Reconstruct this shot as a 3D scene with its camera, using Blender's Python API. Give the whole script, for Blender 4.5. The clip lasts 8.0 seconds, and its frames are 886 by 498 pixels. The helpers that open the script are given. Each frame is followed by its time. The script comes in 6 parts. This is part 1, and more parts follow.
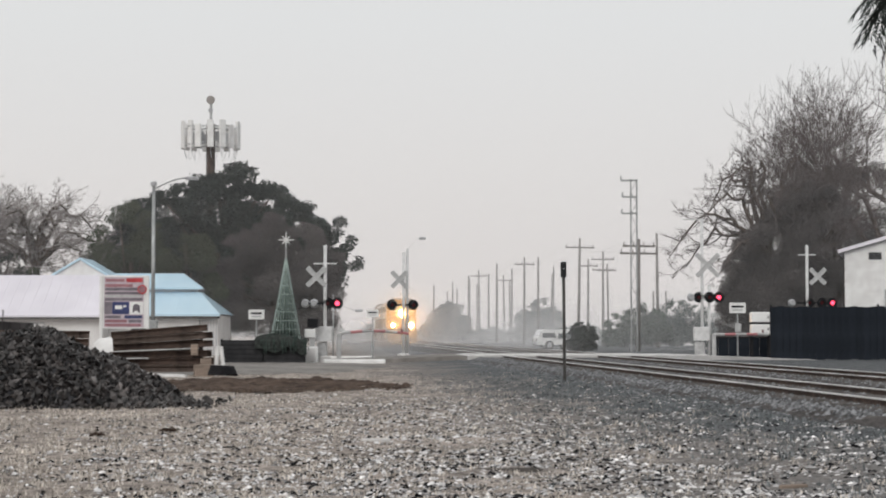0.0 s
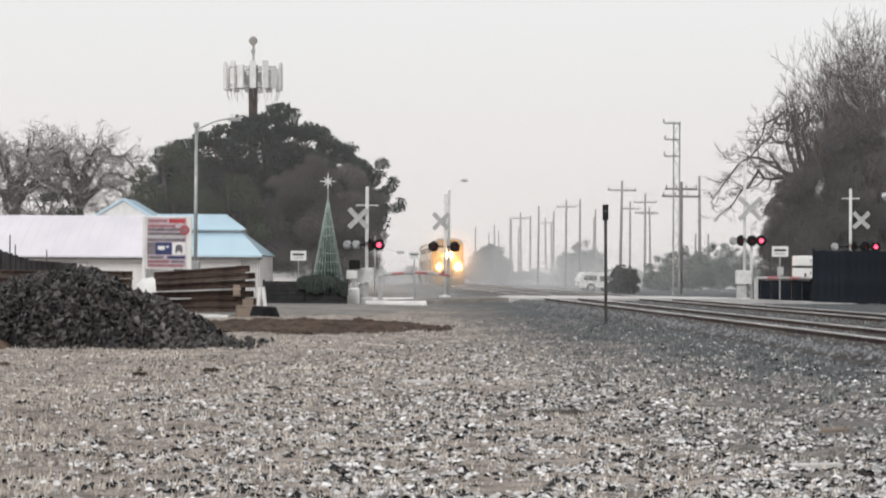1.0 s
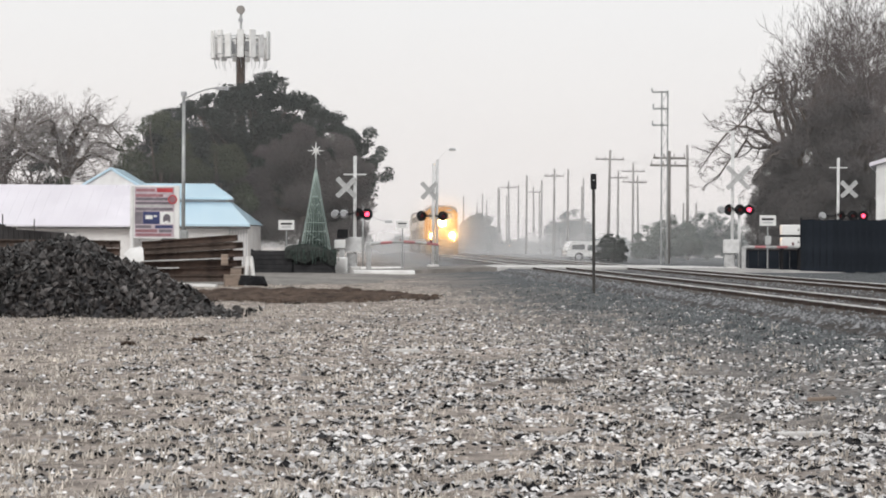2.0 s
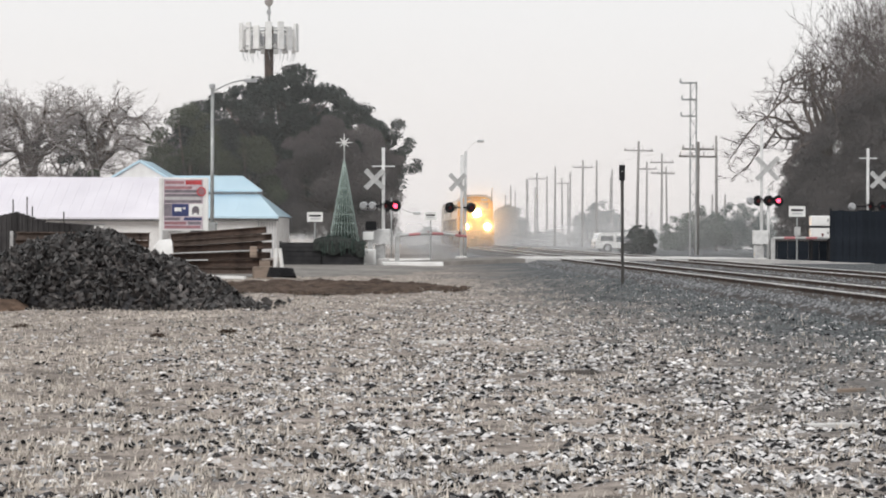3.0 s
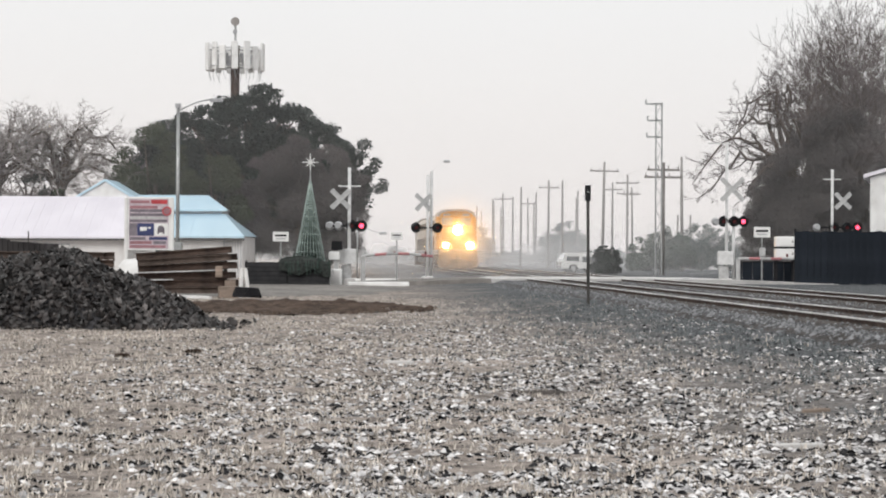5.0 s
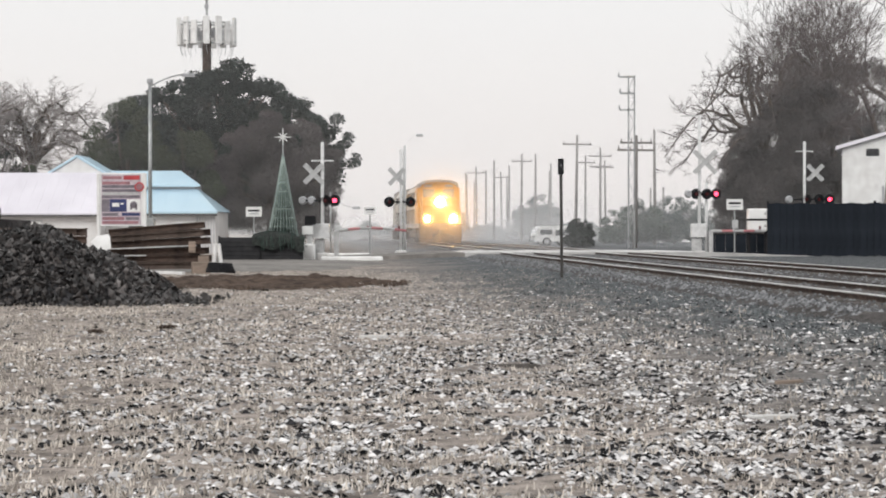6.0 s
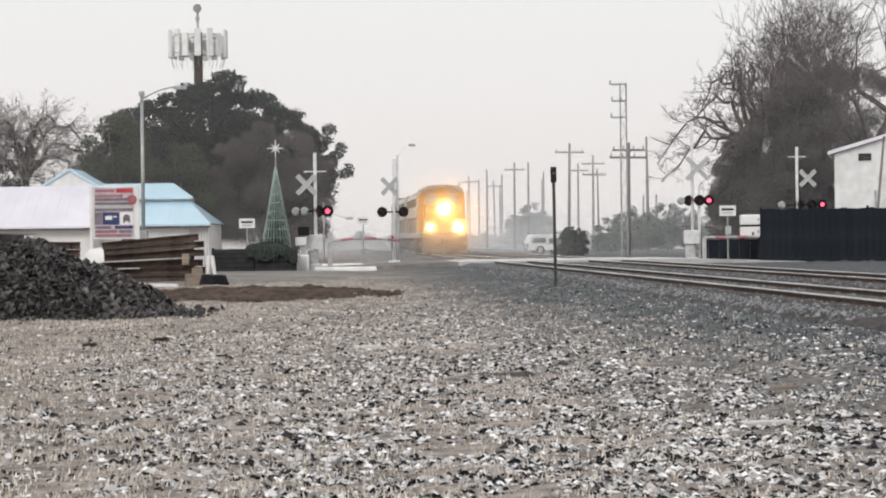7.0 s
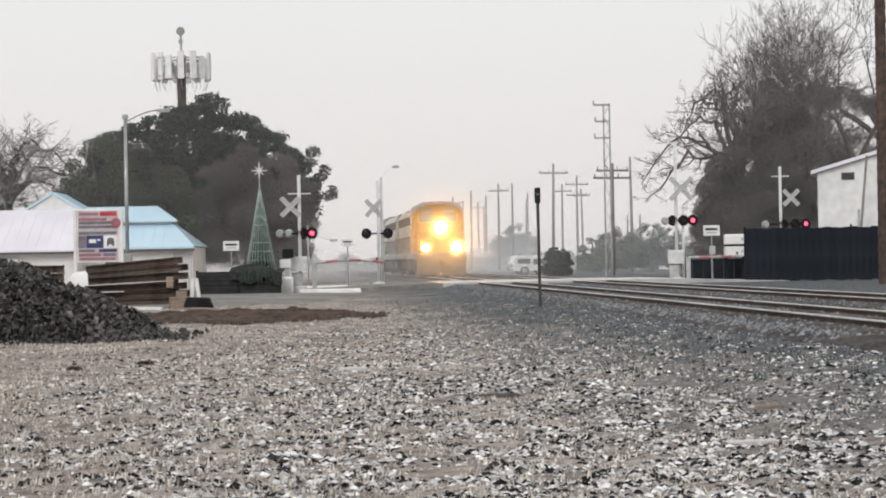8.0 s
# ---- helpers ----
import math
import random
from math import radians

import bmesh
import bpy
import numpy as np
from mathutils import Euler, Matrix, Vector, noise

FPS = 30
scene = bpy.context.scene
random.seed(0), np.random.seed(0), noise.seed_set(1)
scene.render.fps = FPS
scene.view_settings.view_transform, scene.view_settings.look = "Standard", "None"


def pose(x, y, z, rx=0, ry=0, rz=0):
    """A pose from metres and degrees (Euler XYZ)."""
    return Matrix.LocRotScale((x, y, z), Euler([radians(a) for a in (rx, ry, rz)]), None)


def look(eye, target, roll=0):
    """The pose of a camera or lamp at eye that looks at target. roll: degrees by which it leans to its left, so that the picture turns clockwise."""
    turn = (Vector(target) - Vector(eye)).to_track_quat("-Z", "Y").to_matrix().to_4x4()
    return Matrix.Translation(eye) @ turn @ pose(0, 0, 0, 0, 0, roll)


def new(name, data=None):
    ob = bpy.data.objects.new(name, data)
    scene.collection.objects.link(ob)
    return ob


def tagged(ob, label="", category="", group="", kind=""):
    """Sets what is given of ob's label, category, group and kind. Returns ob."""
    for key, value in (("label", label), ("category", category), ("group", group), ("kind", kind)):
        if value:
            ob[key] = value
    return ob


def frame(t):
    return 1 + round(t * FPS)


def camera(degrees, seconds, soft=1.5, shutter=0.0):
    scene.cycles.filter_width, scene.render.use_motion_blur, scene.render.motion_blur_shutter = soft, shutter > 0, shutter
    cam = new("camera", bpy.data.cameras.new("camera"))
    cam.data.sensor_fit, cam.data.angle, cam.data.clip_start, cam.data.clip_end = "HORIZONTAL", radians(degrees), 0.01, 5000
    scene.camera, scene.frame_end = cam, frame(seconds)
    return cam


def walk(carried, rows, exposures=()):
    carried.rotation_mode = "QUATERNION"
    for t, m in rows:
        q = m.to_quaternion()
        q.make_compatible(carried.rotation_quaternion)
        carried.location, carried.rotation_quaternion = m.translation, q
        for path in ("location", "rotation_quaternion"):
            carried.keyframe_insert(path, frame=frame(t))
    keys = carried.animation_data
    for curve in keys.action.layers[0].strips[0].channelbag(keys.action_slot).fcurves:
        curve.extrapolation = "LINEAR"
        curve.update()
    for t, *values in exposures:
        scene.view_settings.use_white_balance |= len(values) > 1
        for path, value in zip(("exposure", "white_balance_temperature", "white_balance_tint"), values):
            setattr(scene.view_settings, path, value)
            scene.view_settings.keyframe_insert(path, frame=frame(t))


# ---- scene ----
# The eye stands on a field beside the railway; x right, y towards the level crossing, z up, ground at 0.
EYE = (0.0, 0.0, 1.3)
cam = camera(26.0, 8.0, soft=1.9, shutter=0.5)
AIM = [  # seconds, yaw, pitch, roll
    (0.0, 0.000, 2.512, 0.000),
    (0.1, 0.170, 2.430, -0.030),
    (0.2, 0.480, 2.240, -0.090),
    (0.4, 0.873, 1.806, -0.194),
    (0.5, 1.030, 1.751, -0.243),
    (0.6, 1.163, 1.568, -0.255),
    (0.9, 1.230, 1.010, -0.293),
    (1.0, 1.238, 0.778, -0.305),
    (1.1, 1.213, 0.518, -0.304),
    (1.4, 1.110, 0.150, -0.303),
    (1.5, 0.954, 0.131, -0.302),
    (1.7, 0.840, 0.000, -0.290),
    (2.8, 1.495, -0.310, -0.170),
    (3.0, 1.731, -0.393, -0.162),
    (3.1, 1.770, -0.300, -0.171),
    (3.4, 1.670, -0.260, -0.196),
    (3.5, 1.551, -0.092, -0.205),
    (3.6, 1.500, -0.060, -0.226),
    (3.9, 1.600, 0.560, -0.290),
    (4.0, 1.818, 0.567, -0.311),
    (4.1, 1.810, 0.567, -0.316),
    (4.4, 1.120, 0.660, -0.331),
    (4.5, 0.971, 0.659, -0.336),
    (4.6, 0.900, 0.540, -0.328),
    (4.7, 0.860, 0.460, -0.320),
    (5.8, 0.100, -0.510, 0.000),
    (6.0, -0.079, -0.563, 0.080),
    (6.4, -0.405, -0.760, 0.335),
    (6.5, -0.448, -0.744, 0.399),
    (6.6, -0.480, -0.744, 0.463),
    (6.9, -0.310, -0.615, 0.654),
    (7.0, -0.276, -0.282, 0.718),
    (7.1, -0.260, -0.250, 0.769),
    (7.5, -0.441, 0.056, 0.975),
    (8.0, -0.741, 0.347, 1.056),
]
walk(cam, [(t, pose(*EYE, 90 + pitch, roll, yaw)) for t, yaw, pitch, roll in AIM], [(0.0, -0.06), (0.5, 0.02), (1.0, 0.14), (1.5, 0.2), (4.0, 0.22), (4.5, 0.2), (6.0, 0.22), (6.5, 0.2), (7.5, 0.16), (8.0, 0.12)])

# ---- light: bright overcast winter sky ----
world = bpy.data.worlds.new("world")
scene.world = world
world.use_nodes = True
wt = world.node_tree
wt.nodes.clear()
w_out = wt.nodes.new("ShaderNodeOutputWorld")
w_bg = wt.nodes.new("ShaderNodeBackground")
w_sky = wt.nodes.new("ShaderNodeTexSky")
w_sky.sky_type = "NISHITA"
w_sky.sun_disc = False
w_sky.sun_elevation = radians(28)
w_sky.sun_rotation = radians(215)
w_sky.dust_density = 6.0
w_co = wt.nodes.new("ShaderNodeTexCoord")
w_sep = wt.nodes.new("ShaderNodeSeparateXYZ")
w_ramp = wt.nodes.new("ShaderNodeValToRGB")
w_ramp.color_ramp.elements[0].position, w_ramp.color_ramp.elements[0].color = 0.0, (7.9, 7.4, 7.25, 1)
w_ramp.color_ramp.elements[1].position, w_ramp.color_ramp.elements[1].color = 0.16, (8.1, 8.15, 8.15, 1)
w_mix = wt.nodes.new("ShaderNodeMix")
w_mix.data_type = "RGBA"
w_mix.inputs[0].default_value = 0.94
wt.links.new(w_co.outputs["Generated"], w_sep.inputs[0])
wt.links.new(w_sep.outputs["Z"], w_ramp.inputs[0])
wt.links.new(w_sky.outputs[0], w_mix.inputs[6])
wt.links.new(w_ramp.outputs[0], w_mix.inputs[7])
wt.links.new(w_mix.outputs[2], w_bg.inputs[0])
w_bg.inputs[1].default_value = 0.1
wt.links.new(w_bg.outputs[0], w_out.inputs[0])

sun = new("sun", bpy.data.lights.new("sun", "SUN"))
sun.data.energy, sun.data.angle, sun.data.color = 1.25, radians(25), (1.0, 0.99, 0.98)
sun.matrix_world = look((-30, -50, 60), (0, 30, 0))


# ---- materials ----
def material(name, colour, colour2=None, rough=0.8, metal=0.0, scale=3.0, detail=6.0, bump=0.0, bump_scale=None, stain=0.25, vary=0.0, stretch=(1, 1, 1), gloss=0.5):
    """A surface with grain and larger stains between two colours; vary: how far single pieces differ."""
    m = bpy.data.materials.new(name)
    m.use_nodes = True
    nt = m.node_tree
    b = nt.nodes["Principled BSDF"]
    b.inputs["Metallic"].default_value = metal
    b.inputs["Specular IOR Level"].default_value = gloss
    co = nt.nodes.new("ShaderNodeTexCoord")
    mp = nt.nodes.new("ShaderNodeMapping")
    mp.inputs["Scale"].default_value = stretch
    nt.links.new(co.outputs["Object"], mp.inputs[0])
    n1 = nt.nodes.new("ShaderNodeTexNoise")
    n1.inputs["Scale"].default_value, n1.inputs["Detail"].default_value = scale, detail
    n2 = nt.nodes.new("ShaderNodeTexNoise")
    n2.inputs["Scale"].default_value, n2.inputs["Detail"].default_value = scale * 0.13, 3.0
    for n in (n1, n2):
        nt.links.new(mp.outputs[0], n.inputs["Vector"])
    ramp = nt.nodes.new("ShaderNodeMapRange")
    ramp.inputs[1].default_value, ramp.inputs[2].default_value = 0.35, 0.65
    nt.links.new(n1.outputs["Fac"], ramp.inputs[0])
    mix = nt.nodes.new("ShaderNodeMix")
    mix.data_type = "RGBA"
    nt.links.new(ramp.outputs[0], mix.inputs[0])
    c2 = colour2 or tuple(c * 0.72 for c in colour)
    mix.inputs[6].default_value, mix.inputs[7].default_value = (*colour, 1), (*c2, 1)
    hsv = nt.nodes.new("ShaderNodeHueSaturation")
    val = nt.nodes.new("ShaderNodeMapRange")
    val.inputs[1].default_value, val.inputs[2].default_value = 0.3, 0.7
    val.inputs[3].default_value, val.inputs[4].default_value = 1 - stain, 1 + stain
    nt.links.new(n2.outputs["Fac"], val.inputs[0])
    last = val.outputs[0]
    if vary:
        oi = nt.nodes.new("ShaderNodeObjectInfo")
        ge = nt.nodes.new("ShaderNodeNewGeometry")
        add = nt.nodes.new("ShaderNodeMath")
        nt.links.new(oi.outputs["Random"], add.inputs[0])
        nt.links.new(ge.outputs["Random Per Island"], add.inputs[1])
        fr = nt.nodes.new("ShaderNodeMath")
        fr.operation = "FRACT"
        nt.links.new(add.outputs[0], fr.inputs[0])
        vr = nt.nodes.new("ShaderNodeMapRange")
        vr.inputs[3].default_value, vr.inputs[4].default_value = 1 - vary, 1 + vary
        nt.links.new(fr.outputs[0], vr.inputs[0])
        mul = nt.nodes.new("ShaderNodeMath")
        mul.operation = "MULTIPLY"
        nt.links.new(last, mul.inputs[0])
        nt.links.new(vr.outputs[0], mul.inputs[1])
        last = mul.outputs[0]
    nt.links.new(last, hsv.inputs["Value"])
    nt.links.new(mix.outputs[2], hsv.inputs["Color"])
    nt.links.new(hsv.outputs[0], b.inputs["Base Color"])
    rr = nt.nodes.new("ShaderNodeMapRange")
    rr.inputs[3].default_value, rr.inputs[4].default_value = max(rough - 0.12, 0.03), min(rough + 0.1, 1)
    nt.links.new(n1.outputs["Fac"], rr.inputs[0])
    nt.links.new(rr.outputs[0], b.inputs["Roughness"])
    if bump:
        n3 = nt.nodes.new("ShaderNodeTexNoise")
        n3.inputs["Scale"].default_value, n3.inputs["Detail"].default_value = bump_scale or scale * 4, 5.0
        nt.links.new(mp.outputs[0], n3.inputs["Vector"])
        bp = nt.nodes.new("ShaderNodeBump")
        bp.inputs["Strength"].default_value, bp.inputs["Distance"].default_value = 1.0, bump
        nt.links.new(n3.outputs["Fac"], bp.inputs["Height"])
        nt.links.new(bp.outputs[0], b.inputs["Normal"])
    return m


def glow(name, colour, strength):
    m = bpy.data.materials.new(name)
    m.use_nodes = True
    b = m.node_tree.nodes["Principled BSDF"]
    b.inputs["Base Color"].default_value = (*colour, 1)
    b.inputs["Emission Color"].default_value = (*colour, 1)
    b.inputs["Emission Strength"].default_value = strength
    return m


def glass(name, tint=(0.6, 0.65, 0.68)):
    m = bpy.data.materials.new(name)
    m.use_nodes = True
    b = m.node_tree.nodes["Principled BSDF"]
    b.inputs["Base Color"].default_value = (*tint, 1)
    b.inputs["Roughness"].default_value = 0.05
    b.inputs["Transmission Weight"].default_value = 0.85
    return m


M_SOIL = material("field_soil", (0.42, 0.368, 0.33), (0.18, 0.157, 0.142), 0.95, scale=7, bump=0.04, bump_scale=30, stain=0.3, gloss=0.1)
M_DIRT = material("brown_earth", (0.115, 0.085, 0.068), (0.055, 0.041, 0.034), 0.95, scale=4, bump=0.05, gloss=0.05)
M_BALLAST = material("ballast", (0.1, 0.091, 0.087), (0.042, 0.039, 0.038), 0.9, scale=9, bump=0.05, bump_scale=24, gloss=0.1)
M_STONE = material("stones", (0.57, 0.557, 0.555), (0.37, 0.362, 0.362), 0.85, scale=14, vary=0.75, stain=0.1, gloss=0.2)
M_BALLAST_STONE = material("ballast_stone", (0.2, 0.203, 0.21), (0.1, 0.102, 0.107), 0.85, scale=14, vary=0.6, stain=0.1, gloss=0.15)
M_STRAW = material("dry_grass", (0.58, 0.53, 0.475), (0.43, 0.39, 0.347), 0.9, scale=2, vary=0.4, gloss=0.12)
M_WEED = material("grey_weeds", (0.17, 0.186, 0.19), (0.095, 0.107, 0.112), 0.9, scale=2, vary=0.4, gloss=0.12)
M_ROAD = material("road_surface", (0.5, 0.49, 0.48), (0.38, 0.37, 0.365), 0.3, scale=1.5, bump=0.01, bump_scale=40)
M_YARD = material("worn_asphalt", (0.24, 0.225, 0.21), (0.15, 0.14, 0.13), 0.8, scale=2, bump=0.01, bump_scale=30, gloss=0.2)
M_CONCRETE = material("concrete", (0.62, 0.61, 0.6), (0.45, 0.44, 0.43), 0.8, scale=3, bump=0.01)
M_RAIL = material("rail_steel", (0.72, 0.71, 0.7), (0.55, 0.53, 0.52), 0.35, metal=0.55, scale=3)
M_RUST = material("rusty_steel", (0.11, 0.078, 0.064), (0.06, 0.045, 0.04), 0.75, metal=0.2, scale=4, bump=0.01, gloss=0.2)
M_TIE = material("sleeper_wood", (0.13, 0.118, 0.11), (0.07, 0.064, 0.06), 0.9, scale=5, vary=0.3, stretch=(1, 6, 1), gloss=0.08)
M_PILE = material("black_spoil", (0.06, 0.054, 0.052), (0.008, 0.007, 0.007), 0.42, scale=5, vary=0.95, stain=0.5, gloss=0.35)
M_CLOD = material("dark_clods_and_gaps", (0.04, 0.039, 0.041), (0.015, 0.015, 0.016), 0.95, scale=9, vary=0.6, gloss=0.0)
M_WHITE = material("white_paint", (0.8, 0.8, 0.79), (0.66, 0.65, 0.64), 0.55, scale=2, stain=0.08)
M_GLOSS_WHITE = material("gloss_white_enamel", (0.82, 0.82, 0.81), (0.74, 0.74, 0.73), 0.25, scale=2, stain=0.06)
M_FADED = material("faded_white_paint", (0.5, 0.5, 0.5), (0.36, 0.36, 0.36), 0.6, scale=9)
M_WALL = material("white_wall", (0.74, 0.73, 0.72), (0.62, 0.6, 0.59), 0.75, scale=0.8, stain=0.1)
M_ROOF_L = material("lilac_metal_roof", (0.78, 0.75, 0.81), (0.7, 0.67, 0.73), 0.5, metal=0.15, scale=0.6, stain=0.08)
M_ROOF_B = material("blue_metal_roof", (0.54, 0.72, 0.83), (0.47, 0.65, 0.77), 0.4, metal=0.15, scale=0.6, stain=0.08)
M_GALV = material("galvanised_steel", (0.42, 0.43, 0.43), (0.3, 0.31, 0.31), 0.5, metal=0.5, scale=3)
M_POLE = material("weathered_pole", (0.28, 0.26, 0.245), (0.19, 0.175, 0.165), 0.9, scale=2, stretch=(4, 4, 0.4))
# Paler for far poles, wires and trunks: haze put into the colour.
M_POLE_FAR = material("haze_pale_pole", (0.3, 0.285, 0.275), (0.22, 0.208, 0.2), 0.9, scale=2, stretch=(4, 4, 0.4))
M_BLACK = material("black_paint", (0.022, 0.022, 0.024), (0.012, 0.012, 0.014), 0.7, scale=3, gloss=0.15)
M_NAVY = material("navy_steel", (0.021, 0.026, 0.034), (0.013, 0.016, 0.022), 0.85, scale=1.2, vary=0.14, bump=0.004, gloss=0.12)
M_ALU = material("pale_aluminium_paint", (0.66, 0.66, 0.66), (0.52, 0.52, 0.52), 0.5, scale=4, stain=0.12)
M_GREY = material("grey_enamel", (0.4, 0.41, 0.42), (0.3, 0.3, 0.31), 0.5, scale=3)
M_RED = material("red_paint", (0.5, 0.05, 0.06), (0.36, 0.03, 0.04), 0.5, scale=3)
M_GATE_RED = material("faded_red_paint", (0.42, 0.16, 0.17), (0.32, 0.13, 0.14), 0.6, scale=4)
M_BLUE = material("dark_blue_panel", (0.03, 0.04, 0.14), (0.02, 0.03, 0.1), 0.5, scale=3)
M_BARK = material("bark", (0.13, 0.105, 0.09), (0.06, 0.05, 0.045), 0.95, scale=4, stretch=(3, 3, 0.6), gloss=0.1)
M_TWIG = material("winter_twigs", (0.13, 0.11, 0.105), (0.085, 0.073, 0.07), 0.95, scale=3, vary=0.2, gloss=0.12)
# Lighter than the near twigs: haze is put into this colour.
M_TWIG_FAR = material("haze_pale_twigs", (0.26, 0.235, 0.225), (0.2, 0.18, 0.172), 0.95, scale=3, vary=0.2)
M_LEAF = material("dark_needles", (0.06, 0.071, 0.064), (0.044, 0.052, 0.048), 0.9, scale=0.8, vary=0.12, gloss=0.03)
M_LEAF_OLIVE = material("olive_leaves", (0.088, 0.1, 0.07), (0.064, 0.073, 0.052), 0.9, scale=0.8, vary=0.12, gloss=0.03)
M_LEAF_BROWN = material("brown_thicket", (0.135, 0.122, 0.119), (0.1, 0.09, 0.089), 0.95, scale=0.6, vary=0.12, gloss=0.05)
# Far foliage in two lightened tones; the haze of distance is painted in.
M_LEAF_FAR = material("haze_grey_leaves", (0.2, 0.225, 0.215), (0.16, 0.18, 0.172), 0.9, scale=0.5, vary=0.06, gloss=0.12)
M_LEAF_MID = material("haze_dulled_leaves", (0.17, 0.195, 0.175), (0.13, 0.15, 0.135), 0.9, scale=0.6, vary=0.1, gloss=0.12)
M_NET = material("green_netting", (0.05, 0.075, 0.065), (0.03, 0.04, 0.035), 0.7, scale=5, vary=0.3, gloss=0.1)
M_PLANTER = material("dull_black_boards", (0.04, 0.04, 0.042), (0.026, 0.026, 0.028), 0.8, scale=3, vary=0.2, gloss=0.15)
M_DARK_NET = material("black_netting", (0.05, 0.056, 0.052), (0.026, 0.03, 0.028), 0.85, scale=9, bump=0.03, gloss=0.1)
M_TINSEL = material("green_tinsel", (0.36, 0.43, 0.4), (0.24, 0.3, 0.28), 0.45, metal=0.2, scale=8, vary=0.3)
M_YELLOW = material("yellow_engine_paint", (0.62, 0.27, 0.035), (0.46, 0.2, 0.026), 0.45, scale=1.5, stain=0.15)
M_ENGINE_GREY = material("grey_engine_roof", (0.33, 0.33, 0.34), (0.22, 0.22, 0.23), 0.55, scale=1.5)
# The haze over the yellow hood sides is put into this paint.
M_ENGINE_PALE = material("haze_pale_engine_paint", (0.47, 0.44, 0.4), (0.36, 0.335, 0.305), 0.5, scale=1.5)
M_ENGINE_DARK = material("sooty_steel_and_shade", (0.06, 0.055, 0.05), (0.03, 0.03, 0.03), 0.7, metal=0.2, scale=3)
M_ENGINE_BROWN = material("dark_brown_engine_paint", (0.2, 0.12, 0.055), (0.09, 0.06, 0.035), 0.6, scale=2)
M_TYRE = material("rubber", (0.02, 0.02, 0.02), (0.012, 0.012, 0.012), 0.85)
M_GLASS = glass("glass", (0.12, 0.14, 0.15))
M_LENS_CORE = glow("headlight_bulb", (1.0, 0.5, 0.12), 150.0)


def mist(name, low, high, low_top, milk=(0.95, 0.95, 0.96), centre=None, reach=1.0, east=1.0, west=1.0):
    """Thin mist, a veil that imitates haze: nearly clear, it scatters a little of the light that passes. Dense near the
    ground up to low_top and thin to 24 m above, or round, for the glow about a lamp: dense at the object's middle and
    gone at reach from it. east, west: how much of the ground mist is left towards +x and -x."""
    m = bpy.data.materials.new(name)
    m.use_nodes = True
    nt = m.node_tree
    nt.nodes.remove(nt.nodes["Principled BSDF"])

    def fade(source, a, b, c, d):
        r = nt.nodes.new("ShaderNodeMapRange")
        r.interpolation_type = "SMOOTHSTEP"
        for i, value in ((1, a), (2, b), (3, c), (4, d)):
            r.inputs[i].default_value = value
        nt.links.new(source, r.inputs[0])
        return r.outputs[0]

    def maths(operation, a, b):
        n = nt.nodes.new("ShaderNodeMath")
        n.operation = operation
        for i, value in enumerate((a, b)):
            if isinstance(value, float):
                n.inputs[i].default_value = value
            else:
                nt.links.new(value, n.inputs[i])
        return n.outputs[0]

    co = nt.nodes.new("ShaderNodeTexCoord")
    sep = nt.nodes.new("ShaderNodeSeparateXYZ")
    nt.links.new(co.outputs["Object"], sep.inputs[0])
    x, z = sep.outputs["X"], sep.outputs["Z"]
    clear = nt.nodes.new("ShaderNodeBsdfTransparent")
    back = nt.nodes.new("ShaderNodeBsdfTranslucent")
    back.inputs[0].default_value = (*milk, 1)
    if centre:
        r = maths("SQRT", maths("ADD", maths("MULTIPLY", x, x), maths("MULTIPLY", z, z)), 0.0)
        f = fade(r, 0.0, reach, 1.0, 0.0)
        thick = maths("MULTIPLY", maths("MULTIPLY", f, f), low)
        scatter = back.outputs[0]
    else:
        n = nt.nodes.new("ShaderNodeTexNoise")
        n.inputs["Scale"].default_value, n.inputs["Detail"].default_value = 0.22, 4.0
        nt.links.new(co.outputs["Object"], n.inputs["Vector"])
        wisp = fade(n.outputs["Fac"], 0.3, 0.7, 0.55, 1.3)
        near_ground = maths("MULTIPLY", maths("MULTIPLY", fade(z, 0.3, low_top, 1.0, 0.0), maths("MULTIPLY", wisp, maths("MULTIPLY", fade(x, -6.0, -3.2, west, 1.0), fade(x, 2.0, 9.0, 1.0, east)))), low)
        thick = maths("ADD", near_ground, maths("MULTIPLY", fade(z, 8.0, 24.0, 1.0, 0.0), high))
        front = nt.nodes.new("ShaderNodeBsdfDiffuse")
        front.inputs[0].default_value = (*milk, 1)
        half = nt.nodes.new("ShaderNodeMixShader")
        half.inputs[0].default_value = 0.35
        nt.links.new(front.outputs[0], half.inputs[1])
        nt.links.new(back.outputs[0], half.inputs[2])
        scatter = half.outputs[0]
    mix = nt.nodes.new("ShaderNodeMixShader")
    nt.links.new(thick, mix.inputs[0])
    nt.links.new(clear.outputs[0], mix.inputs[1])
    nt.links.new(scatter, mix.inputs[2])
    nt.links.new(mix.outputs[0], nt.nodes["Material Output"].inputs[0])
    return m


M_RED_ON = glow("lit_red_lens", (1.0, 0.06, 0.12), 4.0)
M_RED_OFF = material("dark_red_lens", (0.12, 0.015, 0.02), None, 0.2)
# Windscreens: the lamps' glare and sky sheen are put into this pale colour.
M_CAB_GLASS = material("glare_pale_glass", (0.4, 0.36, 0.3), (0.34, 0.3, 0.26), 0.12, metal=0.5, scale=1)
M_CAR_LAMP = glow("car_lamp", (1.0, 0.85, 0.6), 2.5)


